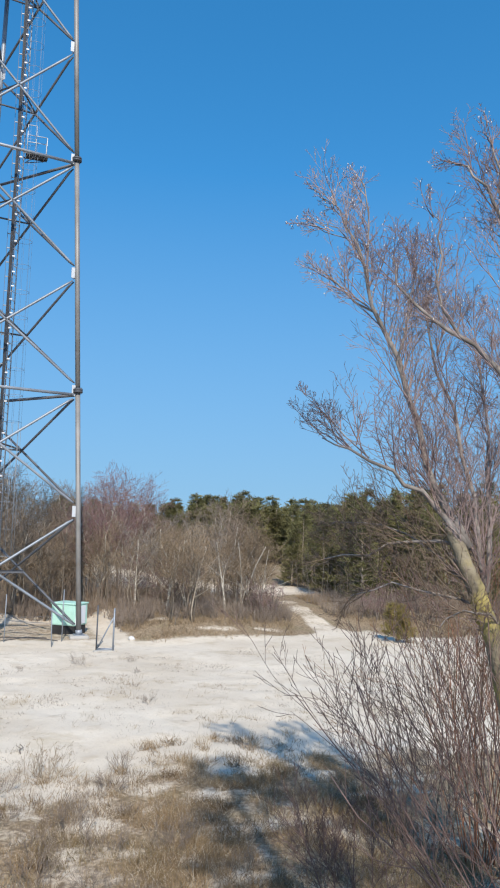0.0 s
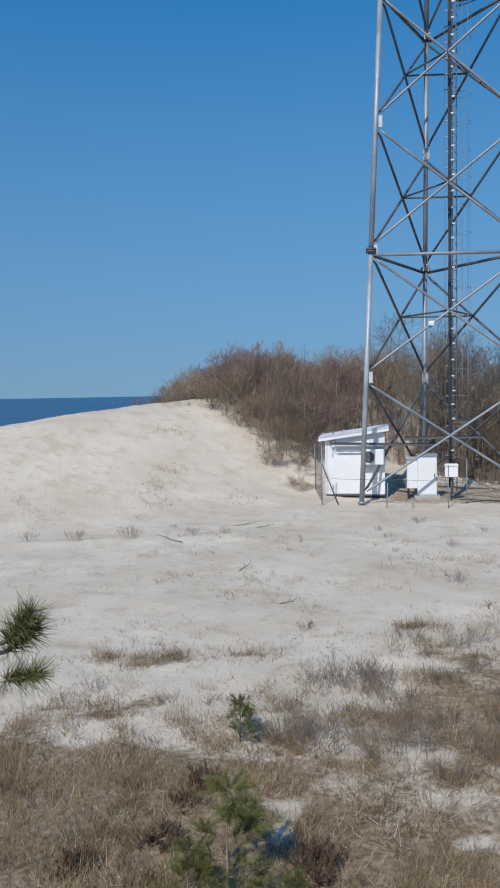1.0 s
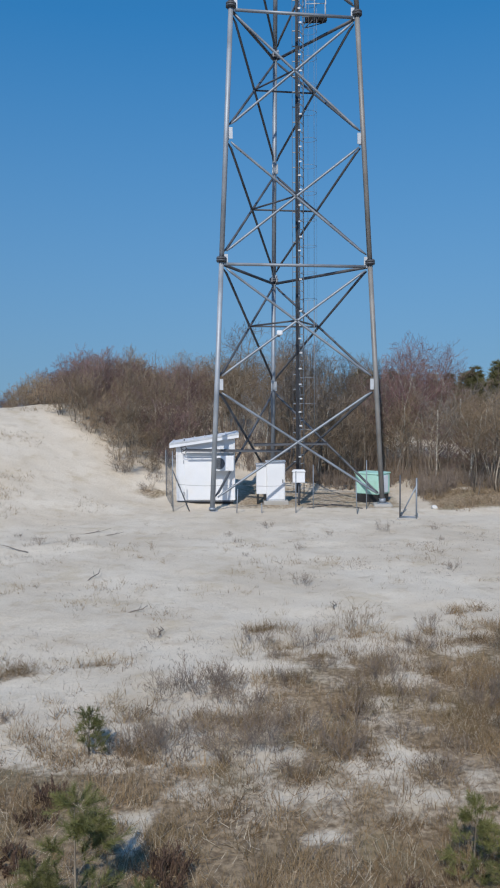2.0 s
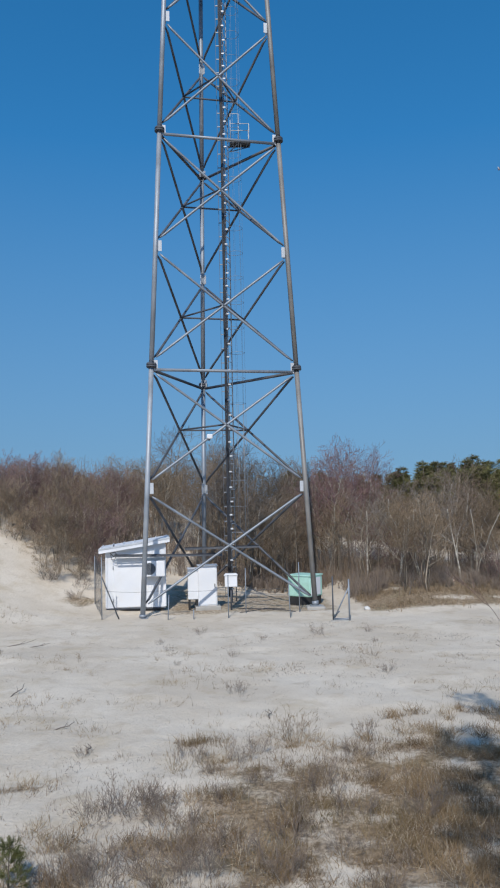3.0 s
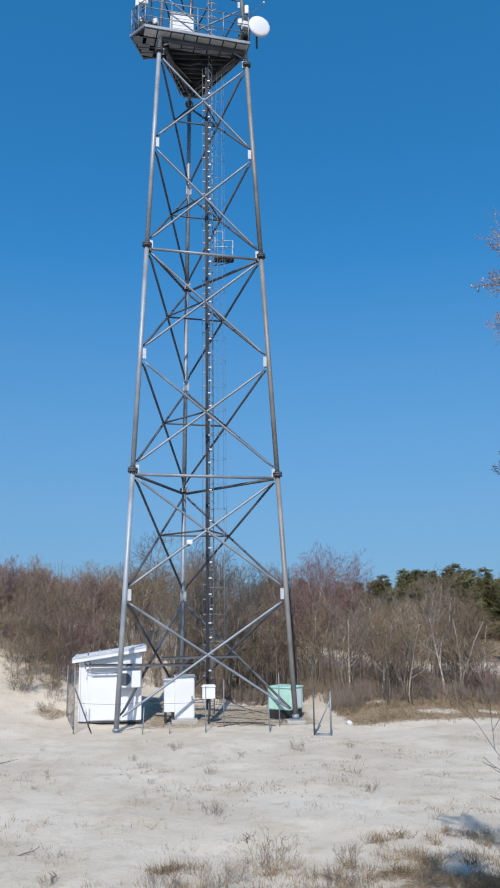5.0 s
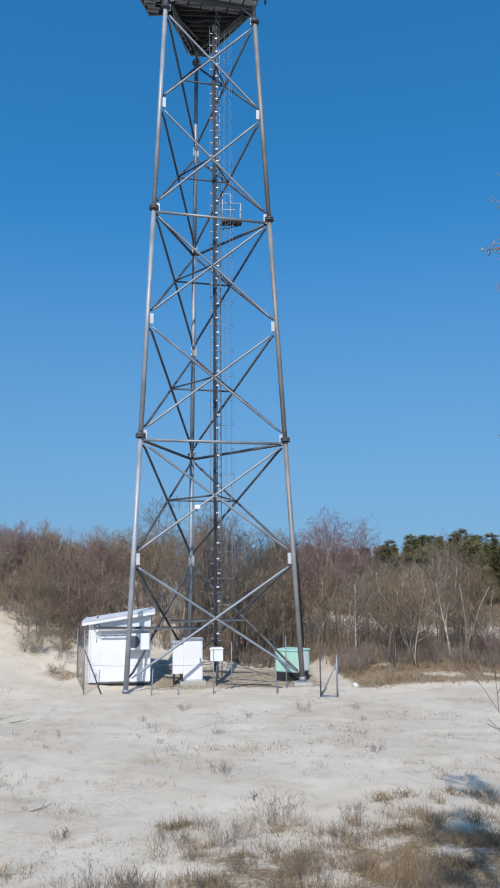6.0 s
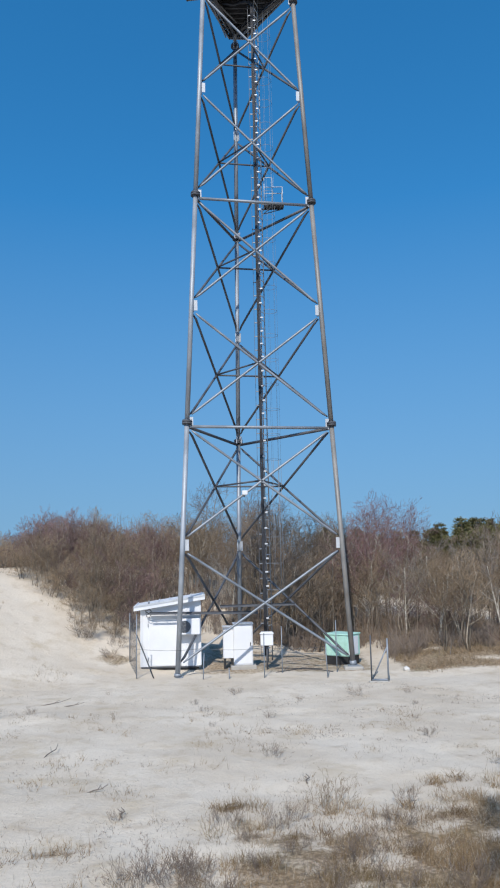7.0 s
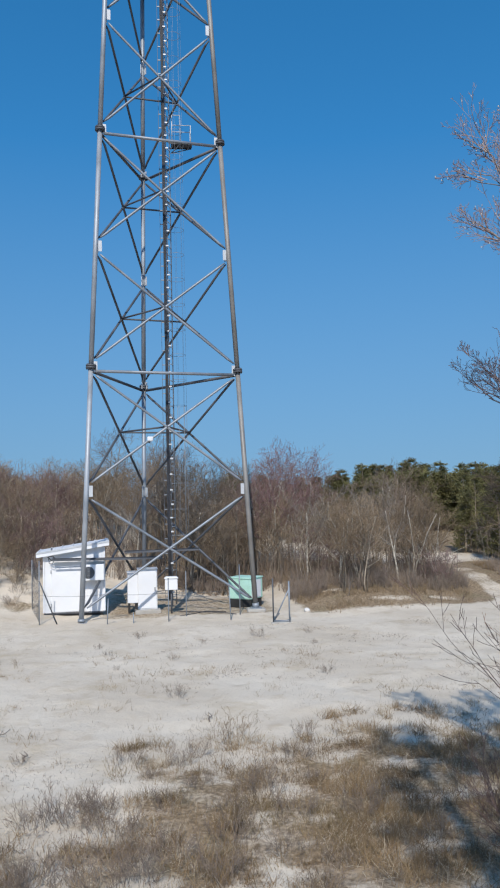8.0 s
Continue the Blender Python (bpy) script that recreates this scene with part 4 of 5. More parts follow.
KINDS = [
    (bare_tree_meshes(1, 5.6, 0.06, (13, 6, 3), 0.62, False, thin=0.008, twig=TWIG), "leafless grey-brown young tree among the thicket"),
    (bare_tree_meshes(2, 6.2, 0.085, (13, 6, 3), 0.6, True, thin=0.008, twig=TWIG_GREY), "leafless young birch with pale bark among the thicket"),
    (bare_tree_meshes(3, 5.0, 0.045, (11, 6, 3), 0.66, False, 2, thin=0.008, twig=TWIG_BROWN), "leafless two-stemmed alder among the thicket"),
    (bare_tree_meshes(4, 4.4, 0.04, (10, 6, 3), 0.7, False, 3, thin=0.008, twig=TWIG_OCHRE), "leafless many-stemmed bush among the thicket"),
    (bare_tree_meshes(5, 7.0, 0.07, (17, 9, 4), 0.68, True, thin=0.007, twig=TWIG_DOME, white_limbs=True), "taller leafless birch with pale branching stems"),
    (bare_tree_meshes(6, 3.0, 0.03, (9, 6, 3), 0.75, False, 5, 0.007, 0.35, 0.15, twig=TWIG_MAUVE), "low leafless dune shrub with many stems"),
    (bare_tree_meshes(7, 2.4, 0.025, (8, 6, 3), 0.8, False, 6, 0.007, 0.5, 0.1, twig=TWIG_OCHRE), "low sprawling leafless dune shrub"),
    (bare_tree_meshes(8, 5.6, 0.06, (12, 6, 3), 0.66, True, 2, thin=0.008, lean=0.16, twig=TWIG_BROWN), "leafless crooked birch with two pale stems"),
    (bare_tree_meshes(9, 6.4, 0.07, (13, 6, 3), 0.6, True, thin=0.008, lean=0.03, twig=TWIG), "leafless slim birch with grey-white bark"),
]
FIRST = [tree_of(k[0], pose(0, 0, -60), k[1], "") for k in KINDS]


def plant(kind, x, y, size, rng, group):
    o = copy_thing(FIRST[kind], pose(*at(x, y), 0, 0, rng.uniform(0, 360)) @ Matrix.Diagonal((size, size, size * rng.uniform(0.9, 1.1), 1)))
    return tagged(o, group=group)


rng = np.random.default_rng(11)


def on_track(x, y):
    """On the sandy track, or in the clearing behind the first trees."""
    return float(track_of(x, y)) < 1.9 or (37.6 < y < 43.8 and 4.5 < x < 17)


spots = []


def scatter(n, box, ok, kinds, sizes, gap, group, scale=lambda x, y: 1.0):
    tries = 0
    while n and tries < 20000:
        tries += 1
        x, y = rng.uniform(box[0], box[1]), rng.uniform(box[2], box[3])
        if not ok(x, y) or any((x - a) ** 2 + (y - c) ** 2 < gap * gap for a, c in spots):
            continue
        spots.append((x, y))
        plant(int(rng.choice(kinds)), x, y, rng.uniform(*sizes) * scale(x, y), rng, group)
        n -= 1


# behind the tower and along the bank
scatter(48, (-3.5, 14, 31.5, 41), lambda x, y: not on_track(x, y) and y > 31.5 + max(0, 2.0 - x) * 0.5, [0, 2, 3, 3, 0, 2], (0.52, 0.72), 0.6, "bare trees behind the tower")
scatter(13, (5.0, 11, 28.0, 32), lambda x, y: not on_track(x, y), [2, 3, 3, 5], (0.45, 0.65), 0.55, "bare trees behind the tower")
scatter(56, (-6, 17, 41, 54), lambda x, y: not on_track(x, y), [0, 2, 2, 0, 0, 1], (0.50, 0.68), 0.9, "bare trees behind the tower", lambda x, y: 0.55 + 0.45 * float(smooth(-3.0, 1.0, x)))
scatter(36, (-3.5, 5, 34, 45), lambda x, y: True, [0, 2, 0, 3], (0.54, 0.68), 0.5, "bare trees behind the tower", lambda x, y: 0.66 + 0.34 * float(smooth(-2.0, 1.5, x)))
# sea-side shrubs on the dune, sized and bounded by bearing to fit the camera's view
def low_outside(x, y):
    return 0.30 + 0.70 * float(smooth(-0.40, -0.30, x / y))


scatter(52, (-13.5, -3.6, 28.6, 38), lambda x, y: (x + 3.5) * -0.7 + (y - 24.5) * 0.7 > 5.2 + 1.1 * max(0, -5.2 - x) and x > -0.40 * y and ((x + 3.5) * -0.7 + (y - 24.5) * 0.7 > 8.6 or rng.uniform() < 0.3), [5, 6, 5, 6], (0.45, 0.72), 0.6, "dune shrubs", low_outside)
scatter(46, (-15, -3, 37, 46), lambda x, y: x > -0.37 * y, [5, 3, 5], (0.44, 0.60), 0.7, "dune shrubs", low_outside)
scatter(12, (-6.6, -3.9, 27.0, 33), lambda x, y: 4.3 < (x + 3.5) * -0.7 + (y - 24.5) * 0.7 - 0.5 * max(0, -5.5 - x) < 5.4, [6, 3, 5], (0.26, 0.42), 0.8, "dune shrubs")
scatter(15, (-9.0, -3.9, 27.6, 34), lambda x, y: 5.0 < (x + 3.5) * -0.7 + (y - 24.5) * 0.7 - 1.0 * max(0, -5.2 - x) < 8.6, [3, 6, 3], (0.40, 0.52), 0.7, "dune shrubs")
# a dense mauve dome of shrubs on the crest
for k in range(13):
    a, d = k * 2.4, 0.55 * math.sqrt(k)
    plant(5, -9.1 + d * math.cos(a), 38.2 + d * math.sin(a), 0.82 - 0.13 * d, rng, "dune shrubs")
for k in range(9):
    plant(int(rng.choice([5, 6])), -10.6 - 0.55 * k, 37.8 - 0.35 * k + rng.uniform(-0.6, 0.6), 0.50 - 0.035 * k, rng, "dune shrubs")
# east of the track
scatter(24, (14.2, 30, 28.5, 38), lambda x, y: not on_track(x, y) and x > 11.9 + 0.23 * (y - 28), [0, 2, 3, 5], (0.42, 0.6), 0.8, "bare trees beside the track")
for x, y, q in ((4.9, 34.6, 0.58), (5.8, 35.0, 0.60), (4.3, 35.6, 0.54), (6.6, 35.8, 0.57), (5.3, 36.2, 0.64)):
    plant(4, x, y, q, rng, "bare trees behind the tower")
plant(4, 5.9, 36.6, 0.65, rng, "bare trees behind the tower")
plant(4, 4.5, 37.0, 0.58, rng, "bare trees behind the tower")
plant(4, 6.9, 37.2, 0.58, rng, "bare trees behind the tower")
# slim pale birches at the front of the woods
for x, y, q in ((6.6, 29.6, 0.48), (7.6, 30.2, 0.52), (9.0, 29.8, 0.5), (9.8, 30.6, 0.56), (10.6, 30.0, 0.52), (10.1, 31.6, 0.55), (8.3, 31.4, 0.52), (5.6, 30.6, 0.5), (7.0, 32.4, 0.55), (4.4, 33.4, 0.55), (2.6, 33.0, 0.5), (1.2, 33.4, 0.55), (-1.0, 33.8, 0.55)):
    plant(int(rng.choice([1, 7, 8])), x, y, q, rng, "bare trees behind the tower")
for o in FIRST:
    for c in (*o.children, o):
        bpy.data.objects.remove(c)

# thicket of thin upright saplings, brown near the tower and greyer towards the track
rows = {"brown": [], "grey": []}
count = 0
while count < 4300:
    x, y = rng.uniform(-9, 28), rng.uniform(27.2, 50)
    if on_track(x, y) or (x < 4.5 and y < 31.4 - 0.1 * x) or (x > 12 and y < 30.5) or (y < 29.5 and (x < 5 or rng.uniform() < 0.75)) or (x > 5.5 and y < 38 and rng.uniform() < 0.8):
        continue
    h = rng.uniform(0.7, 2.6) * (0.7 if y < 33 else 1.0)
    z = float(land(x, y))
    d = rng.normal(size=2) * 0.12
    mid = (x + d[0] * h * 0.5 + rng.normal() * 0.05, y + d[1] * h * 0.5, z + h * 0.55)
    tip = (x + d[0] * h, y + d[1] * h, z + h)
    r = rng.uniform(0.006, 0.014)
    row = rows["grey" if rng.uniform() < 0.15 + 0.6 * float(smooth(4.0, 8.5, x)) else "brown"]
    row += [(x, y, z - 0.05, *mid, r, r * 0.7), (*mid, *tip, r * 0.7, 0.003)]
    for k in range(4):
        s = rng.uniform(0.2, 0.9)
        b0 = (x + d[0] * h * s, y + d[1] * h * s, z + h * s)
        w = rng.normal(size=2) * 0.25
        row.append((*b0, b0[0] + w[0], b0[1] + w[1], b0[2] + rng.uniform(0.1, 0.45), 0.005, 0.003))
    count += 1
tagged(part("thicket", Build().rods(rows["brown"], 3), TWIG), "dense thicket of thin brown leafless saplings", "thicket", kind="stuff")
tagged(part("thicket", Build().rods(rows["grey"], 3), TWIG_GREY), "thicket of ash-grey leafless saplings towards the track", "thicket", kind="stuff")

# knee-high brush along the edge of the woods
rows = []
count = 0
while count < 1700:
    x, y = rng.uniform(-4.0, 24), rng.uniform(27.4, 36)
    edge = 27.9 + 0.2 * (x - 5) if x > 4.6 else 31.2 + 0.12 * (4.6 - x)
    if on_track(x, y) or y < edge + 0.6 * noise.noise((x * 0.9, 0.0, 3.0)) or rng.uniform() > math.exp(-(y - edge) / 2.2) or noise.noise((x * 1.7, y * 1.7, 17.0)) < -0.1:
        continue
    z, h = float(land(x, y)), rng.uniform(0.15, 0.6)
    for k in range(6):
        w = rng.normal(size=2) * 0.3 * h
        q = (x + w[0] * 0.5, y + w[1] * 0.5, z + h * rng.uniform(0.4, 0.6))
        e = (x + w[0] * 1.2, y + w[1] * 1.2, z + h * rng.uniform(0.7, 1.1))
        rows += [(x, y, z - 0.03, *q, 0.006, 0.005), (*q, *e, 0.005, 0.003)]
        f = rng.normal(size=3) * 0.14
        rows.append((*q, q[0] + f[0], q[1] + f[1], q[2] + 0.18 + abs(f[2]), 0.004, 0.003))
    count += 1
tagged(part("undergrowth", Build().rods(rows, 3), STRAW_GREY), "knee-high tangle of withered brush at the wood's edge", "undergrowth", kind="stuff")


# ---- pines ----
def needles(b, rng, p, way, length, needle, n, width, lift=0.35):
    """Needles set round a shoot."""
    s = rng.uniform(0.1, 1.0, n)[:, None]
    roots = np.array(p) + np.array(way) * length * s
    d = rng.normal(size=(n, 3))
    d /= np.linalg.norm(d, axis=1, keepdims=True)
    d = d + np.array(way) * 0.9 + np.array([0, 0, lift * 0.3])
    d /= np.linalg.norm(d, axis=1, keepdims=True)
    b.blades(roots, roots + d * needle * rng.uniform(0.7, 1.1, n)[:, None], np.full(n, width), rng)


def pine_meshes(seed, height, reach, whorls, per, shoots, needle, count, width, clear=0.2, r=0.1, mat=None):
    rng = np.random.default_rng(seed)
    wood, leaf = [], Build()
    top = np.array([rng.normal() * 0.03 * height, rng.normal() * 0.03 * height, height])
    n = 8
    pts = [np.array([top[0] * (i / n) ** 2, top[1] * (i / n) ** 2, height * i / n]) for i in range(n + 1)]
    trunk = Build().tube([tuple(q) for q in pts], [r * (1 - 0.9 * i / n) for i in range(n + 1)], 7)
    for i in range(whorls):
        s = clear + (1 - clear) * (i + 0.3) / whorls
        z = height * s
        base = np.array([top[0] * s * s, top[1] * s * s, z])
        for k in range(per):
            a = rng.uniform(0, 6.28)
            length = reach * (1 - s) ** 0.75 * rng.uniform(0.6, 1.15) + 0.08 * reach
            d = unit(np.array([math.cos(a), math.sin(a), rng.uniform(0.05, 0.5)]))
            end = base + d * length
            wood.append((*base, *end, r * 0.22 * (1.1 - s), r * 0.05))
            for j in range(shoots):
                f = rng.uniform(0.35, 1.0)
                q = base + d * length * f
                w = unit(d + rng.normal(size=3) * 0.6 + np.array([0, 0, 0.35]))
                ln = needle * rng.uniform(1.4, 2.6)
                wood.append((*q, *(q + w * ln), r * 0.05, r * 0.03))
                needles(leaf, rng, q, w, ln, needle, count, width)
    needles(leaf, rng, pts[-1] - np.array([0, 0, needle]), np.array([0, 0, 1.0]), needle * 2, needle, count, width)
    if wood:
        trunk.rods(wood, 3)
    return trunk.mesh("trunk", BARK), leaf.mesh("crown", mat or NEEDLE)


def pine(meshes, m, label, group="", name="pine_tree"):
    o = thing(name, m, label, "pine", group)
    part("trunk", meshes[0], None, o)
    part("crown", meshes[1], None, o, "green needles")
    return o


FAR = [pine_meshes(21 + i, 7.5 + 0.6 * i, (1.25, 1.5, 1.1, 1.7, 1.35)[i], 16, 6, 6, 0.27, 20, 0.022, 0.04, 0.10) for i in range(5)]
for i in range(165):
    x = 5.5 + 40 * ((i + rng.uniform(0, 1)) / 165) ** 1.1
    y = 63 + rng.uniform(0, 7) - 0.15 * x
    s = rng.uniform(0.475, 0.525) * (0.79 + 0.28 * float(smooth(10, 20, x)))
    pine(FAR[i % 5], pose(*at(x, y), 0, 0, rng.uniform(0, 360)) @ Matrix.Diagonal((s * 1.65, s * 1.65, s, 1)), "dark green pine at the far edge of the woods", "pines of the far woods")
near_pines = []
while len(near_pines) < 80:
    x, y = rng.uniform(16.0, 34), rng.uniform(34, 53)
    if x < 14.4 + 0.011 * (y - 28) ** 2 or x < 0.37 * y or any((x - a) ** 2 + (y - c) ** 2 < 0.8 for a, c in near_pines):
        continue
    near_pines.append((x, y))
    s = rng.uniform(0.45, 0.57) * (0.84 + 0.16 * (y - 35) / 18)
    pine(FAR[len(near_pines) % 5], pose(*at(x, y), 0, 0, x * 77) @ Matrix.Diagonal((s * 1.15, s * 1.15, s, 1)), "dark green pine beside the sandy track", "pines beside the track")
pine(pine_meshes(31, 1.45, 0.85, 9, 8, 6, 0.13, 26, 0.008, 0.02, 0.03, NEEDLE_YELLOW), pose(*at(13.7, 24.9, -0.03)) @ Matrix.Diagonal((0.8, 0.8, 0.85, 1)), "small yellowish pine at the edge of the open sand", name="young_pine")
more = []
while len(more) < 46:
    y = rng.uniform(32, 43)
    x = y * rng.uniform(0.47, 0.76)
    if any((x - a) ** 2 + (y - c) ** 2 < 1.0 for a, c in more + near_pines):
        continue
    more.append((x, y))
    s = rng.uniform(0.46, 0.62)
    pine(FAR[len(more) % 5], pose(*at(x, y), 0, 0, x * 57) @ Matrix.Diagonal((s * 1.25, s * 1.25, s, 1)), "dark green pine beside the sandy track", "pines beside the track")
# pines behind the viewpoint that shade the sand
SHADE = [pine_meshes(41, 15.1, 2.1, 13, 6, 8, 0.15, 13, 0.007, 0.62, 0.17), pine_meshes(42, 10.8, 2.0, 10, 5, 7, 0.15, 13, 0.007, 0.58, 0.12)]
pine(SHADE[0], pose(*at(1.45, -3.6)), "tall pine standing behind the viewpoint", "pines behind the viewpoint")
pine(SHADE[1], pose(*at(3.7, -1.2)), "bushy pine standing behind the viewpoint", "pines behind the viewpoint")

YOUNG = pine_meshes(51, 2.0, 0.30, 6, 4, 3, 0.085, 120, 0.0018, 0.2, 0.035, NEEDLE_NEAR)
young = pine(YOUNG, pose(-1.80, 2.05, float(land(-1.80, 2.05)) - 0.05), "young pine with long grey-green needles", name="young_pine")
rng2 = np.random.default_rng(52)
for dx, dy, z0, dz, turn in ((0.66, -0.16, 2.70, 0.16, 0.5), (0.64, -0.12, 2.68, 0.14, 0.35), (0.64, -0.14, 2.67, 0.075, 0.10)):
    base = np.array([0.0, 0.0, z0 - young.location.z])
    end = base + np.array([dx, dy, dz])
    way = unit(end - base + np.array([0, 0, turn]))
    part("branch", Build().tube([tuple(base), tuple((base + end) / 2 + np.array([0, 0, -0.04])), tuple(end), tuple(end + way * 0.14)], [0.012, 0.009, 0.006, 0.004], 6), BARK, young)
    b = Build()
    needles(b, rng2, end - way * 0.02, way, 0.15, 0.085, 420, 0.0014)
    part("needle_tuft", b, NEEDLE_NEAR, young, "dense tuft of long green needles")
SEED = [pine_meshes(61, 0.48, 0.20, 5, 5, 3, 0.055, 90, 0.0013, 0.1, 0.012, NEEDLE_NEAR), pine_meshes(62, 0.85, 0.36, 7, 5, 4, 0.062, 100, 0.0013, 0.08, 0.014, NEEDLE_NEAR)]
for x, y, k, s in ((-2.08, 7.95, 0, 1.0), (-1.5, 5.3, 1, 1.1), (-1.72, 5.05, 1, 0.7), (-0.95, 4.95, 1, 0.62), (1.4, 5.95, 1, 0.75), (1.8, 6.1, 1, 0.65), (1.6, 5.5, 1, 0.7)):
    pine(SEED[k], pose(*at(x, y, -0.02), 0, 0, x * 90) @ Matrix.Diagonal((s, s, s, 1)), "small pine seedling growing in the dry grass", "pine seedlings", "pine_seedling")

# ---- willow at the edge of the sand ----
def limb(rng, guide, r0, r1, sink, fine, kids, reach, rise=0.5):
    """A main limb through guide, with many upright side branches."""
    g = [np.array(p, float) for p in guide]
    n = len(g) - 1
    radii = np.linspace(r0, r1, n + 1)
    for i in range(n):
        mid = (g[i] + g[i + 1]) / 2 + rng.normal(size=3) * 0.03
        rm = (radii[i] + radii[i + 1]) / 2
        sink += [(*g[i], *mid, radii[i], rm), (*mid, *g[i + 1], rm, radii[i + 1])]
        stretch = np.linalg.norm(g[i + 1] - g[i])
        count = max(1, round(kids * 1.7 * stretch * (1.0 if mid[2] > 2.6 else 0.25)))
        for k in range(count):
            s = rng.uniform(0, 1)
            q = g[i] * (1 - s) + g[i + 1] * s
            main = unit(g[i + 1] - g[i])
            side = unit(np.cross(main, rng.normal(size=3)))
            out = {}
            far = 1 - 0.55 * (i + s) / n
            grow(rng, q, main * 0.7 + side * 0.65 + np.array([0.0, 0.05, rise]), reach * far * rng.uniform(0.6, 1.4), 0.0055 + 0.003 * far, 0, out, 6, 0.085, 0.06, (6, 4, 1), 0.5, 0.55, 0.15, 0.0019)
            for v in out.values():
                fine += v


rng = np.random.default_rng(5)
trunk_bars, fine, low_fine, limbs = [], [], [], []
limb(rng, [(5.35, 6.4, -0.2), (4.93, 6.51, 1.41), (4.66, 6.55, 2.56), (4.46, 6.57, 3.02), (4.28, 6.58, 3.41), (4.20, 6.62, 3.62)], 0.150, 0.046, trunk_bars, fine, 3, 0.7)
# main limbs: guide points, radii at foot and tip, side branches a stretch, their length, their rise
for guide, r0, r1, kids, reach, rise in (
    ([(4.38, 6.57, 3.41), (4.17, 6.59, 3.65), (3.91, 6.63, 3.93), (3.63, 6.68, 4.11), (3.22, 6.78, 4.30), (2.98, 6.88, 4.40)], 0.036, 0.005, 7, 0.85, 0.8),
    ([(4.38, 6.57, 3.41), (4.14, 6.72, 3.9), (4.04, 6.91, 4.57), (3.86, 7.01, 5.26), (3.57, 7.05, 5.79), (3.50, 7.08, 6.18), (3.32, 7.17, 6.63), (3.18, 7.24, 6.95)], 0.044, 0.004, 7, 0.8, 0.5),
    ([(3.62, 7.04, 5.72), (3.25, 7.20, 6.03), (3.02, 7.30, 6.20)], 0.013, 0.004, 6, 0.5, 0.6),
    ([(3.53, 7.07, 6.05), (3.53, 7.07, 6.38), (3.49, 7.09, 7.04), (3.47, 7.10, 7.20)], 0.012, 0.004, 4, 0.45, 0.5),
    ([(3.48, 7.09, 6.25), (3.33, 7.16, 6.50), (3.05, 7.30, 6.68)], 0.009, 0.003, 4, 0.40, 0.6),
    ([(3.33, 7.16, 6.50), (3.05, 7.34, 6.66), (2.92, 7.42, 6.70)], 0.005, 0.002, 3, 0.30, 0.5),
    ([(3.32, 7.17, 6.63), (3.12, 7.30, 6.95), (3.02, 7.38, 7.08)], 0.006, 0.002, 3, 0.30, 0.5),
    ([(3.40, 6.73, 4.22), (3.12, 7.05, 4.62), (2.96, 7.30, 4.88)], 0.007, 0.002, 4, 0.32, 0.5),
    ([(5.35, 6.4, 0.4), (5.25, 6.45, 3.2), (4.95, 6.35, 4.5), (4.62, 6.41, 5.11), (4.44, 6.54, 5.37), (4.07, 6.77, 5.66), (3.78, 6.94, 6.02), (3.73, 6.96, 6.30)], 0.050, 0.005, 6, 0.9, 0.5),
    ([(4.95, 6.35, 4.5), (4.80, 6.35, 5.6), (4.63, 6.40, 6.66), (4.53, 6.47, 6.97), (4.38, 6.58, 7.20), (4.22, 6.70, 7.30)], 0.030, 0.004, 6, 0.75, 0.4),
    ([(4.68, 6.38, 6.4), (4.63, 6.40, 7.13), (4.56, 6.45, 7.40), (4.54, 6.47, 7.50)], 0.014, 0.004, 6, 0.45, 0.5),
    ([(4.30, 6.62, 5.48), (4.12, 6.74, 6.01), (4.13, 6.74, 6.48), (4.09, 6.76, 6.72)], 0.016, 0.004, 5, 0.60, 0.5),
    ([(4.04, 6.91, 4.57), (3.79, 6.93, 5.21), (3.88, 6.88, 5.67), (3.95, 6.84, 6.02)], 0.018, 0.004, 5, 0.70, 0.5),
    ([(4.57, 6.57, 2.98), (4.60, 6.80, 3.9), (4.50, 7.0, 4.8), (4.30, 7.2, 5.7), (4.15, 7.3, 6.4)], 0.028, 0.005, 7, 0.85, 0.5),
    ([(4.57, 6.57, 2.98), (4.85, 6.9, 3.7), (5.05, 7.2, 4.6), (5.0, 7.4, 5.8)], 0.030, 0.005, 7, 0.85, 0.5),
    ([(4.38, 6.57, 3.41), (4.0, 6.9, 3.45), (3.6, 7.1, 3.30), (3.2, 7.3, 3.25)], 0.020, 0.004, 6, 0.75, 0.15),
    ([(4.66, 6.56, 2.8), (4.2, 6.9, 2.95), (3.8, 7.0, 3.05), (3.45, 7.2, 2.9)], 0.016, 0.004, 8, 0.70, 0.2),
    ([(4.76, 6.55, 2.56), (4.5, 6.4, 2.8), (4.15, 6.3, 2.85), (3.9, 6.3, 2.7)], 0.014, 0.004, 8, 0.60, 0.25),
    ([(4.57, 6.57, 2.98), (4.2, 6.9, 3.35), (3.8, 7.2, 3.60), (3.4, 7.5, 3.62)], 0.016, 0.004, 6, 0.70, 0.15),
):
    bars = []
    limb(rng, guide, r0, r1, bars, low_fine if rise < 0.3 else fine, kids, reach, rise)
    limbs.append(bars)
willow = tagged(new("willow_tree"), "leafless willow with lichen-yellow trunk and reddish twigs", "tree")
willow.location = (5.35, 6.4, 0.0)
shift = np.array([5.35, 6.4, 0.0] * 2 + [0, 0])


def bent(bars, sides):
    """One continuous bar along a limb's rows."""
    rows = np.array(bars) - shift
    return Build().tube([tuple(rows[0, :3])] + [tuple(r[3:6]) for r in rows], [rows[0, 6]] + [r[7] for r in rows], sides)


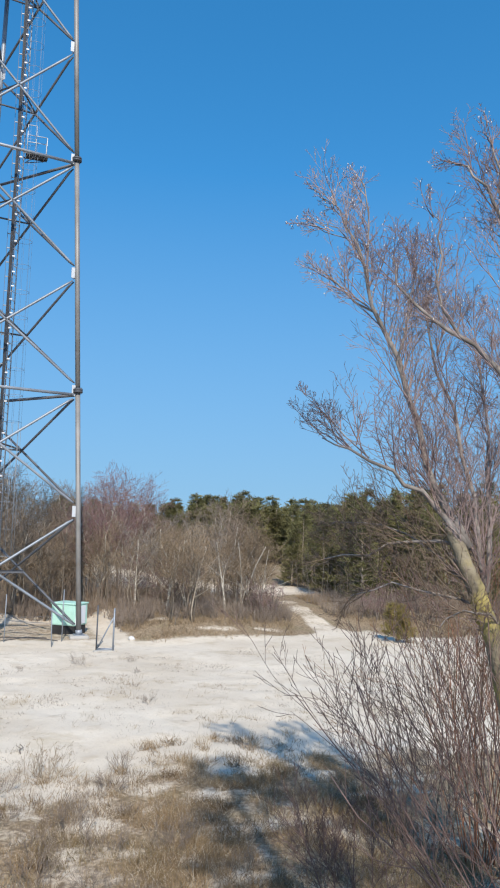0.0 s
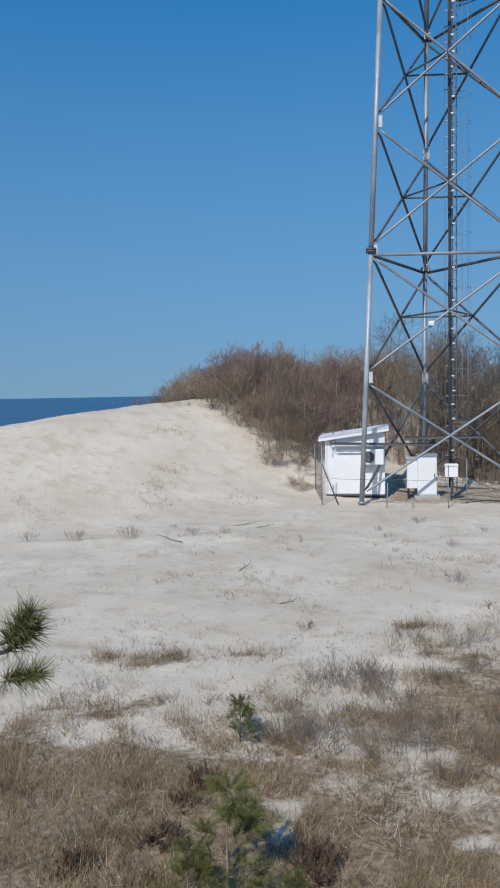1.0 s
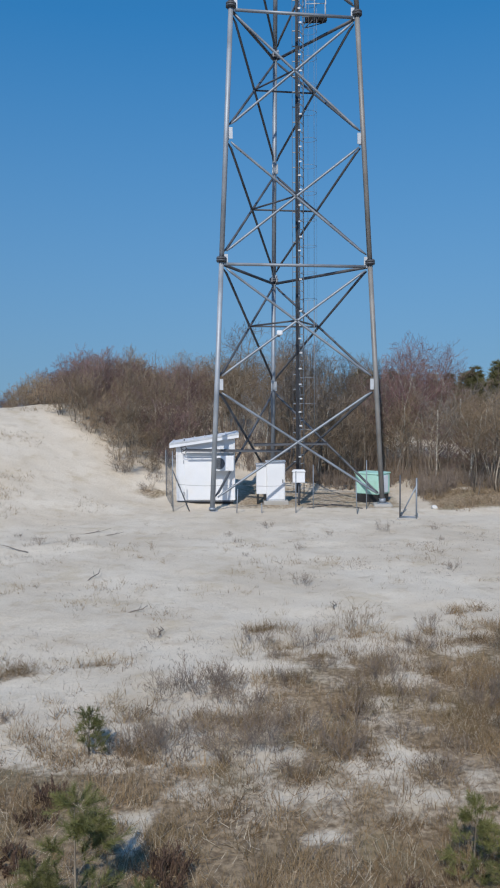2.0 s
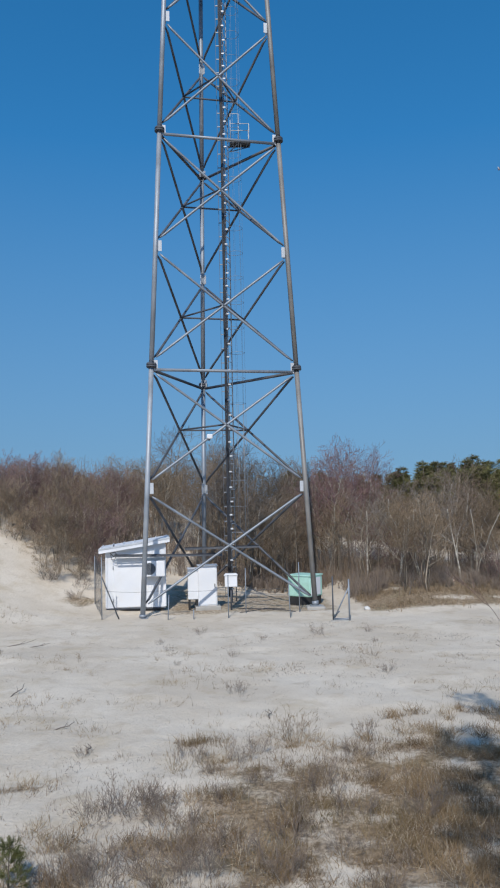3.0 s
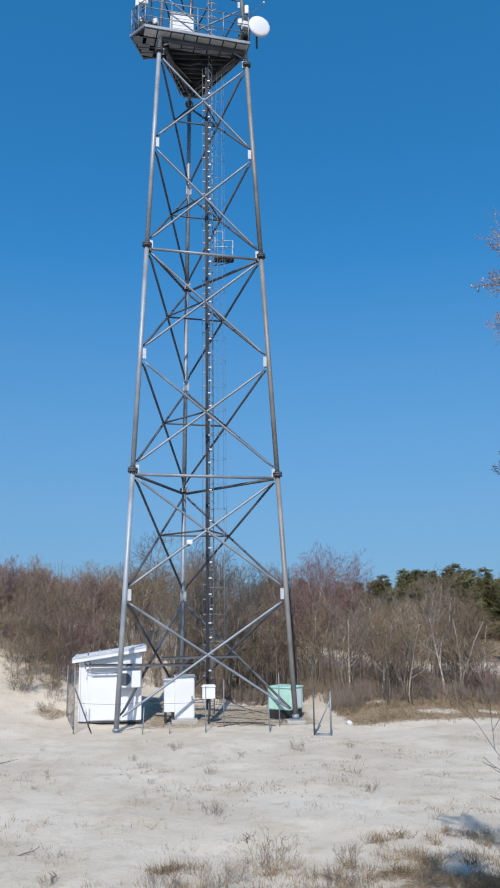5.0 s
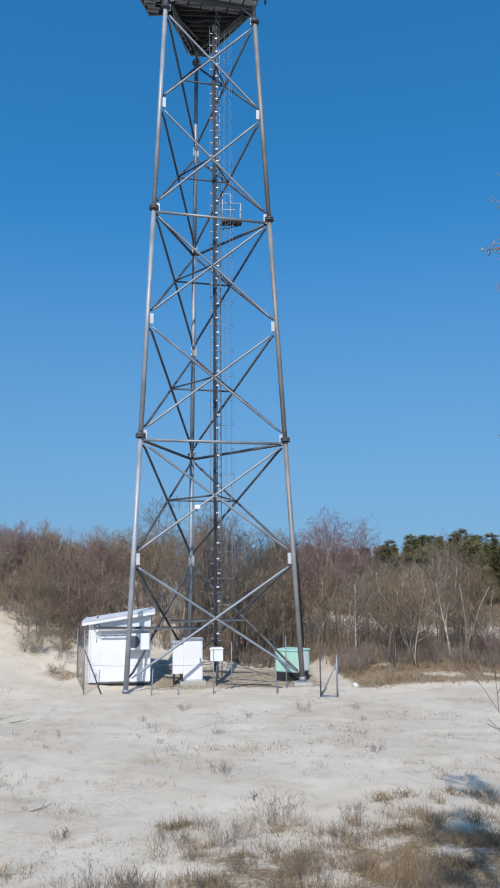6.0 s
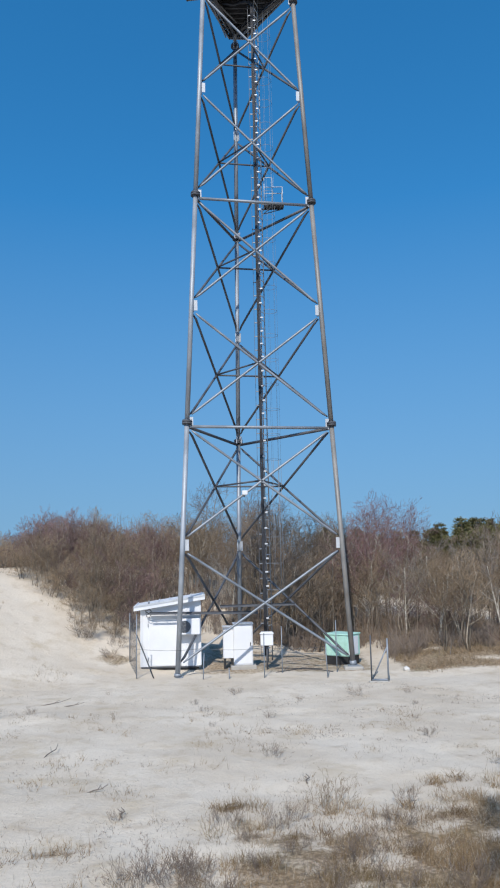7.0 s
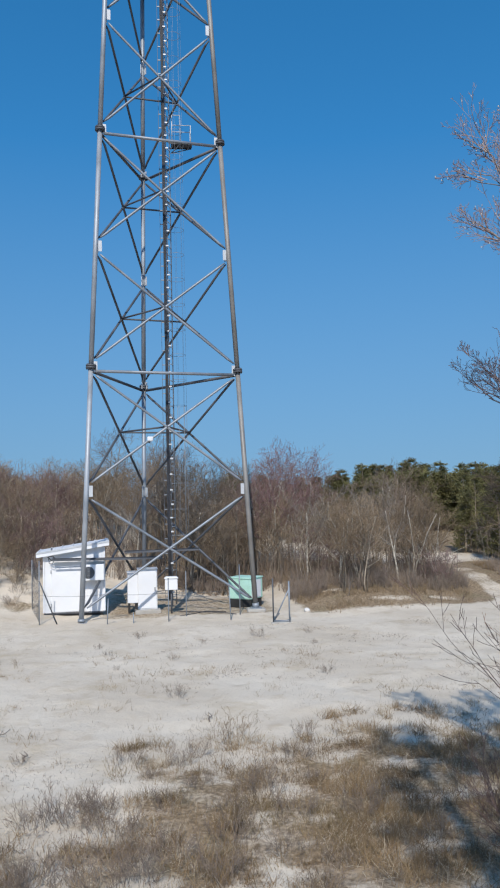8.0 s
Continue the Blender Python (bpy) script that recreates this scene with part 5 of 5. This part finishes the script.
part("trunk", bent(trunk_bars, 12), WILLOW_BARK, willow)
for bars in limbs:
    part("limb", bent(bars, 8), WILLOW_LIMB, willow, "grey-barked limb")
part("crown", Build().rods(np.array(fine) - shift, 3), TWIG_WILLOW, willow, "reddish leafless twigs")
part("crown", Build().rods(np.array(low_fine) - shift, 3), TWIG, willow, "brown leafless twigs of the lower limbs")
tips = np.array([row[3:6] for row in fine if row[7] < 0.0035 and row[5] > 5.6])
tips = tips[rng.choice(len(tips), min(420, len(tips)), replace=False)] - shift[:3]
tagged(part("catkin", Build().rods([(*p, p[0], p[1], p[2] + 0.016, 0.0048, 0.003) for p in tips], 5), CATKIN, willow, "silvery white catkins at the twig tips"), kind="stuff")


def stem_bush(name, seed, x, y, stems, height, tilt, mat, label, category, r=0.008, lean=(0.0, 0.0), kids=(6, 4, 2), group="", thin=0.0022, foot=0.35, whole=False, wander=0.10, spread=0.45, shrink=0.42):
    rng = np.random.default_rng(seed)
    out = {}
    for s in range(stems):
        a, w = rng.uniform(0, 6.28), rng.uniform(0.05, tilt)
        d = np.array([math.cos(a) * w + lean[0], math.sin(a) * w + lean[1], 1.0])
        grow(rng, (math.cos(a) * foot * rng.uniform(0, 1), math.sin(a) * foot * rng.uniform(0, 1), -0.05), d, height * rng.uniform(0.6, 1.1), r, 0, out, 6, wander, 0.06, kids, spread, shrink, 0.3, thin)
    o = thing(name, pose(*at(x, y)), label, category, group)
    if whole:
        tagged(part("brushwood", Build().rods([r0 for k in out for r0 in out[k]], 3), mat, o), kind="stuff")
        return o
    t = out[0]
    for i in range(stems):
        row = t[i * 6:i * 6 + 6]
        part("stem", Build().tube([row[0][:3]] + [q[3:6] for q in row], [row[0][6]] + [q[7] for q in row], 5), mat, o)
    tagged(part("brushwood", Build().rods([r0 for k in out if k for r0 in out[k]], 3), mat, o), kind="stuff")
    return o


SHRUB = dict(group="willow shrubs", wander=0.12, spread=0.44, shrink=0.50)


def arching_shrub(seed, x, y, leans, height, mat, label, kids=(7, 4, 2), r=0.012):
    """A shrub whose stems fan out sideways from one foot and send up rows of side shoots."""
    rng = np.random.default_rng(seed)
    o = thing("willow_shrub", pose(*at(x, y)), label, "shrub", "willow shrubs")
    brush = []
    for lean in leans:
        out = {}
        way = np.array([-lean, rng.uniform(-0.05, 0.35), 1.0])
        foot = (rng.uniform(-0.3, 0.3), rng.uniform(-0.25, 0.25), -0.05)
        grow(rng, foot, way, height * rng.uniform(0.85, 1.1) * math.hypot(1.0, 0.5 * lean), r * rng.uniform(0.7, 1.1), 0, out, 8, 0.085, 0.075, kids, 0.42, 0.42, 0.28, 0.0022)
        t = out[0]
        part("stem", Build().tube([t[0][:3]] + [q[3:6] for q in t], [t[0][6]] + [q[7] for q in t], 6), mat, o)
        brush += [row for k in out if k for row in out[k]]
    tagged(part("brushwood", Build().rods(brush, 3), mat, o), kind="stuff")
    return o


arching_shrub(171, 4.35, 5.55, (1.25, 1.05, 0.9, 0.8, 0.65, 0.55, 0.42, 0.3, 0.18, 0.05), 2.75, TWIG_RED, "spreading reddish leafless willow shrub arching over the sand")
arching_shrub(172, 5.0, 6.0, (1.0, 0.8, 0.62, 0.5, 0.38, 0.25, 0.12, 0.0), 3.0, TWIG_RED, "taller reddish leafless willow shrub by the trunk")
arching_shrub(173, 3.6, 7.1, (1.3, 1.0, 0.8, 0.6, 0.4, 0.2, 0.0, -0.3, -0.6, 0.9, 0.5), 1.15, TWIG_RED, "low reddish willow shrub spreading in the grass", (8, 5, 2), 0.007)
stem_bush("willow_shrub", 73, 4.8, 8.3, 12, 1.7, 0.5, TWIG, "thin leafless shrub behind the willow", "shrub", 0.010, (0.0, 0.0), (6, 4, 2), **SHRUB)
stem_bush("willow_shrub", 74, 5.45, 8.0, 24, 3.3, 0.30, TWIG_RUST, "rust-red leafless shoots crowding behind the willow trunk", "shrub", 0.008, (0.0, 0.0), (5, 3, 1), **SHRUB)
stem_bush("willow_shrub", 75, 6.2, 8.6, 14, 3.4, 0.4, TWIG_OCHRE, "tall brown leafless shrub behind the willow", "shrub", 0.011, (-0.05, 0.0), (7, 4, 2), **SHRUB)

# withered bushes on the sand
rng = np.random.default_rng(8)
BUSH = [stem_bush("dry_bush", 81 + i, 0, 0, 22, 0.42, 1.0, STRAW_GREY, "withered grey-brown bush on the bare sand", "bush", 0.003, (0, 0), (4, 3), "withered bushes on the sand", 0.0016, 0.22, True) for i in range(3)]
PLACES = [(-0.5, 11.6, 0.8), (-1.0, 9.75, 1.0), (-1.35, 9.9, 0.9), (-0.75, 9.95, 0.8), (0.45, 10.6, 0.7), (0.3, 15.5, 0.7), (1.9, 11.5, 0.8), (2.2, 12.6, 0.7), (-0.2, 11.0, 0.5), (2.6, 22.0, 0.7), (3.5, 17.0, 0.6), (-7.6, 18.6, 0.9), (-6.2, 19.2, 0.6), (-8.9, 18.1, 0.8), (-10.0, 17.8, 0.7), (-5.4, 19.6, 0.5), (-0.6, 22.4, 0.6), (-1.6, 21.0, 0.4), (0.1, 8.6, 0.8), (0.7, 8.9, 0.9), (-0.9, 8.3, 0.8), (-1.5, 8.4, 0.7), (-3.2, 8.8, 0.5), (-4.2, 9.0, 0.5), (1.5, 9.4, 0.9), (2.4, 9.6, 0.9), (-1.7, 8.0, 0.9), (-1.2, 7.9, 0.9), (-0.6, 7.9, 0.9), (-0.2, 8.15, 0.9), (0.5, 8.1, 0.9), (-1.25, 8.35, 0.8), (-0.35, 8.55, 0.8), (-1.55, 9.7, 0.8), (-5.0, 27.6, 1.0), (-6.0, 28.6, 1.1), (-4.9, 28.6, 1.2)]
for i, (x, y, s) in enumerate(PLACES):
    copy_thing(BUSH[i % 3], pose(*at(x, y), 0, 0, 60 * i) @ Matrix.Diagonal((s, s, s, 1)))
for i in range(24):
    x, y = rng.uniform(-1.5, 4.6), rng.uniform(7.2, 12.0)
    s = rng.uniform(0.45, 0.95)
    copy_thing(BUSH[i % 3], pose(*at(x, y), 0, 0, 50 * i) @ Matrix.Diagonal((s, s, s * rng.uniform(0.8, 1.2), 1)))
for i in range(15):
    x, y = rng.uniform(-9, 9), rng.uniform(9.5, 23)
    s = rng.uniform(0.2, 0.5)
    copy_thing(BUSH[i % 3], pose(*at(x, y), 0, 0, 50 * i) @ Matrix.Diagonal((s, s, s, 1)))
stem_bush("dry_bush", 86, 1.1, 12.5, 20, 0.44, 0.9, STRAW_TAN, "wispy tan bush standing alone on the sand", "bush", 0.003, (0, 0), (3, 3), "withered bushes on the sand", 0.0016, 0.3, True)
for o in BUSH:
    for c in (*o.children, o):
        bpy.data.objects.remove(c)

# dark heather clumps in the near grass
for i, (x, y, s) in enumerate(((-2.16, 6.9, 1.0), (-2.2, 6.6, 0.7), (-2.23, 5.95, 0.9), (-2.79, 5.51, 0.8), (-0.93, 5.84, 1.1), (0.9, 5.6, 0.9))):
    stem_bush("heather_clump", 90 + i, x, y, 46, 0.20 * s, 1.1, CONE, "dark brown heather clump in the dry grass", "heather", 0.006, (0, 0), (6, 4), "heather clumps", 0.003, 0.14, True)

# sticks on the sand
for i, (x, y, ln, turn) in enumerate(((-5.3, 21.3, 0.9, 10), (-4.7, 21.0, 0.6, -20), (-4.0, 16.0, 0.7, 75), (-2.6, 13.4, 0.35, 15), (-6.6, 18.6, 0.8, 165), (-2.0, 12.2, 0.2, 85), (0.8, 13.8, 0.25, 80))):
    o = thing("stick", pose(*at(x, y, 0.03), 0, -8, turn), "grey weathered stick lying on the sand", "stick", "sticks on the sand")
    part("branch", Build().tube([(-ln / 2, 0, 0), (-ln / 6, 0.03, 0.01), (ln / 5, -0.02, 0.02), (ln / 2, 0.05, 0.05)], [0.012, 0.011, 0.008, 0.004], 6).tube([(0, 0, 0.01), (ln * 0.2, 0.1, 0.06)], [0.007, 0.003], 5), DRIFT, o)

# ---- grass ----
def grass(name, n, box, keep, height, width, per, mat, label, seed, flat=0.8):
    rng = np.random.default_rng(seed)
    roots = []
    while len(roots) < n:
        x, y = rng.uniform(box[0], box[1]), rng.uniform(box[2], box[3])
        if rng.uniform() < keep(x, y):
            roots.append((x, y))
    roots = np.array(roots)
    z = land(roots[:, 0], roots[:, 1])
    base = np.repeat(np.column_stack([roots, z - 0.01]), per, axis=0)
    base[:, :2] += rng.normal(size=(len(base), 2)) * 0.05
    a, ln = rng.uniform(0, 6.28, len(base)), height * rng.uniform(0.4, 1.2, len(base))
    tilt = rng.uniform(0.15, 1.0, len(base)) * flat * 1.5
    d = np.column_stack([np.cos(a) * np.sin(tilt), np.sin(a) * np.sin(tilt), np.abs(np.cos(tilt)) + 0.05])
    b = Build().blades(base, base + d * ln[:, None], np.full(len(base), width), rng)
    return tagged(part(name, b, mat), label, "grass", kind="stuff")


def clumpy(x, y):
    c = float(cover(x, y))
    return c * (0.25 + 0.75 * (noise.noise((x * 1.3, y * 1.3, 2.0)) > -0.12)) if c > 0.02 else 0.0


grass("dry_grass", 8000, (-5.5, 5.5, 4.3, 14.5), clumpy, 0.21, 0.0032, 9, STRAW, "withered straw-brown grass on the near sand", 101)
grass("sparse_grass", 800, (-7, 7, 8, 20), lambda x, y: 0.12 * (noise.noise((x * 0.7, y * 0.7, 7.0)) > 0.1), 0.16, 0.003, 6, STRAW, "sparse dry grass tufts on open sand", 102)
grass("bank_grass", 5500, (4.0, 26, 24.8, 37), lambda x, y: float(cover(x, y)) ** 2 * (0 if on_track(x, y) else 1) * (0.15 + 0.85 * (noise.noise((x * 0.8, y * 0.8, 5.0)) > -0.1)), 0.26, 0.008, 7, STRAW_TAN, "tall straw-brown grass along the wooded bank", 103, 0.6)
grass("dune_grass", 500, (-16, -4, 20, 33), lambda x, y: 0.25 * (noise.noise((x * 0.5, y * 0.5, 4.0)) > 0.25), 0.18, 0.004, 5, STRAW, "thin dry marram grass on the dune", 104, 0.7)
grass("broken_straw", 6800, (-5.5, 5.5, 4.3, 13), lambda x, y: 0.5 * clumpy(x, y), 0.20, 0.0028, 3, PALE_STRAW, "pale broken straws lying in the grass", 105, 1.05)
grass("grey_litter", 4200, (-5, 6, 5.5, 12), lambda x, y: 0.12 + 0.7 * clumpy(x, y) * (noise.noise((x * 1.1, y * 1.1, 21.0)) > -0.05), 0.11, 0.0032, 4, STRAW_GREY, "grey broken stems scattered over the near sand", 107, 1.02)
grass("plant_litter", 4400, (-9, 10, 8.5, 24), lambda x, y: 0.03 + 0.5 * (noise.noise((x * 0.45, y * 0.9, 12.0)) > 0.05) * (0.25 + 0.75 * (x > 0)), 0.07, 0.004, 3, STRAW_GREY, "dark flecks of plant litter on the sand", 106, 1.02)

# a pale stone at the foot of the bank, and a lamp on the tower
bm = bmesh.new()
bmesh.ops.create_icosphere(bm, subdivisions=2, radius=0.11)
for v in bm.verts:
    v.co *= 1 + 0.25 * noise.noise(v.co * 9)
    v.co.z *= 0.8
me = bpy.data.meshes.new("stone")
bm.to_mesh(me)
bm.free()
me.materials.append(material("pale_stone", (0.55, 0.53, 0.5), (0.7, 0.68, 0.65), 8, 60, 0.8))
stone = tagged(new("stone", me), "small pale rounded stone at the edge of the bank", "stone")
stone.location = at(4.75, 26.1, 0.04)
lamp = thing("floodlight", pose(-0.29, 26.36, 5.64, 0, 0, 10), "small white floodlight clamped to a tower brace", "floodlight")
part("housing", Build().box((0, 0, 0), (0.19, 0.13, 0.15), bevel=0.025), WHITE, lamp)
part("clamp", Build().tube([(0, 0.06, -0.02), (0.02, 0.3, -0.1)], 0.025, 6), STEEL_DARK, lamp)
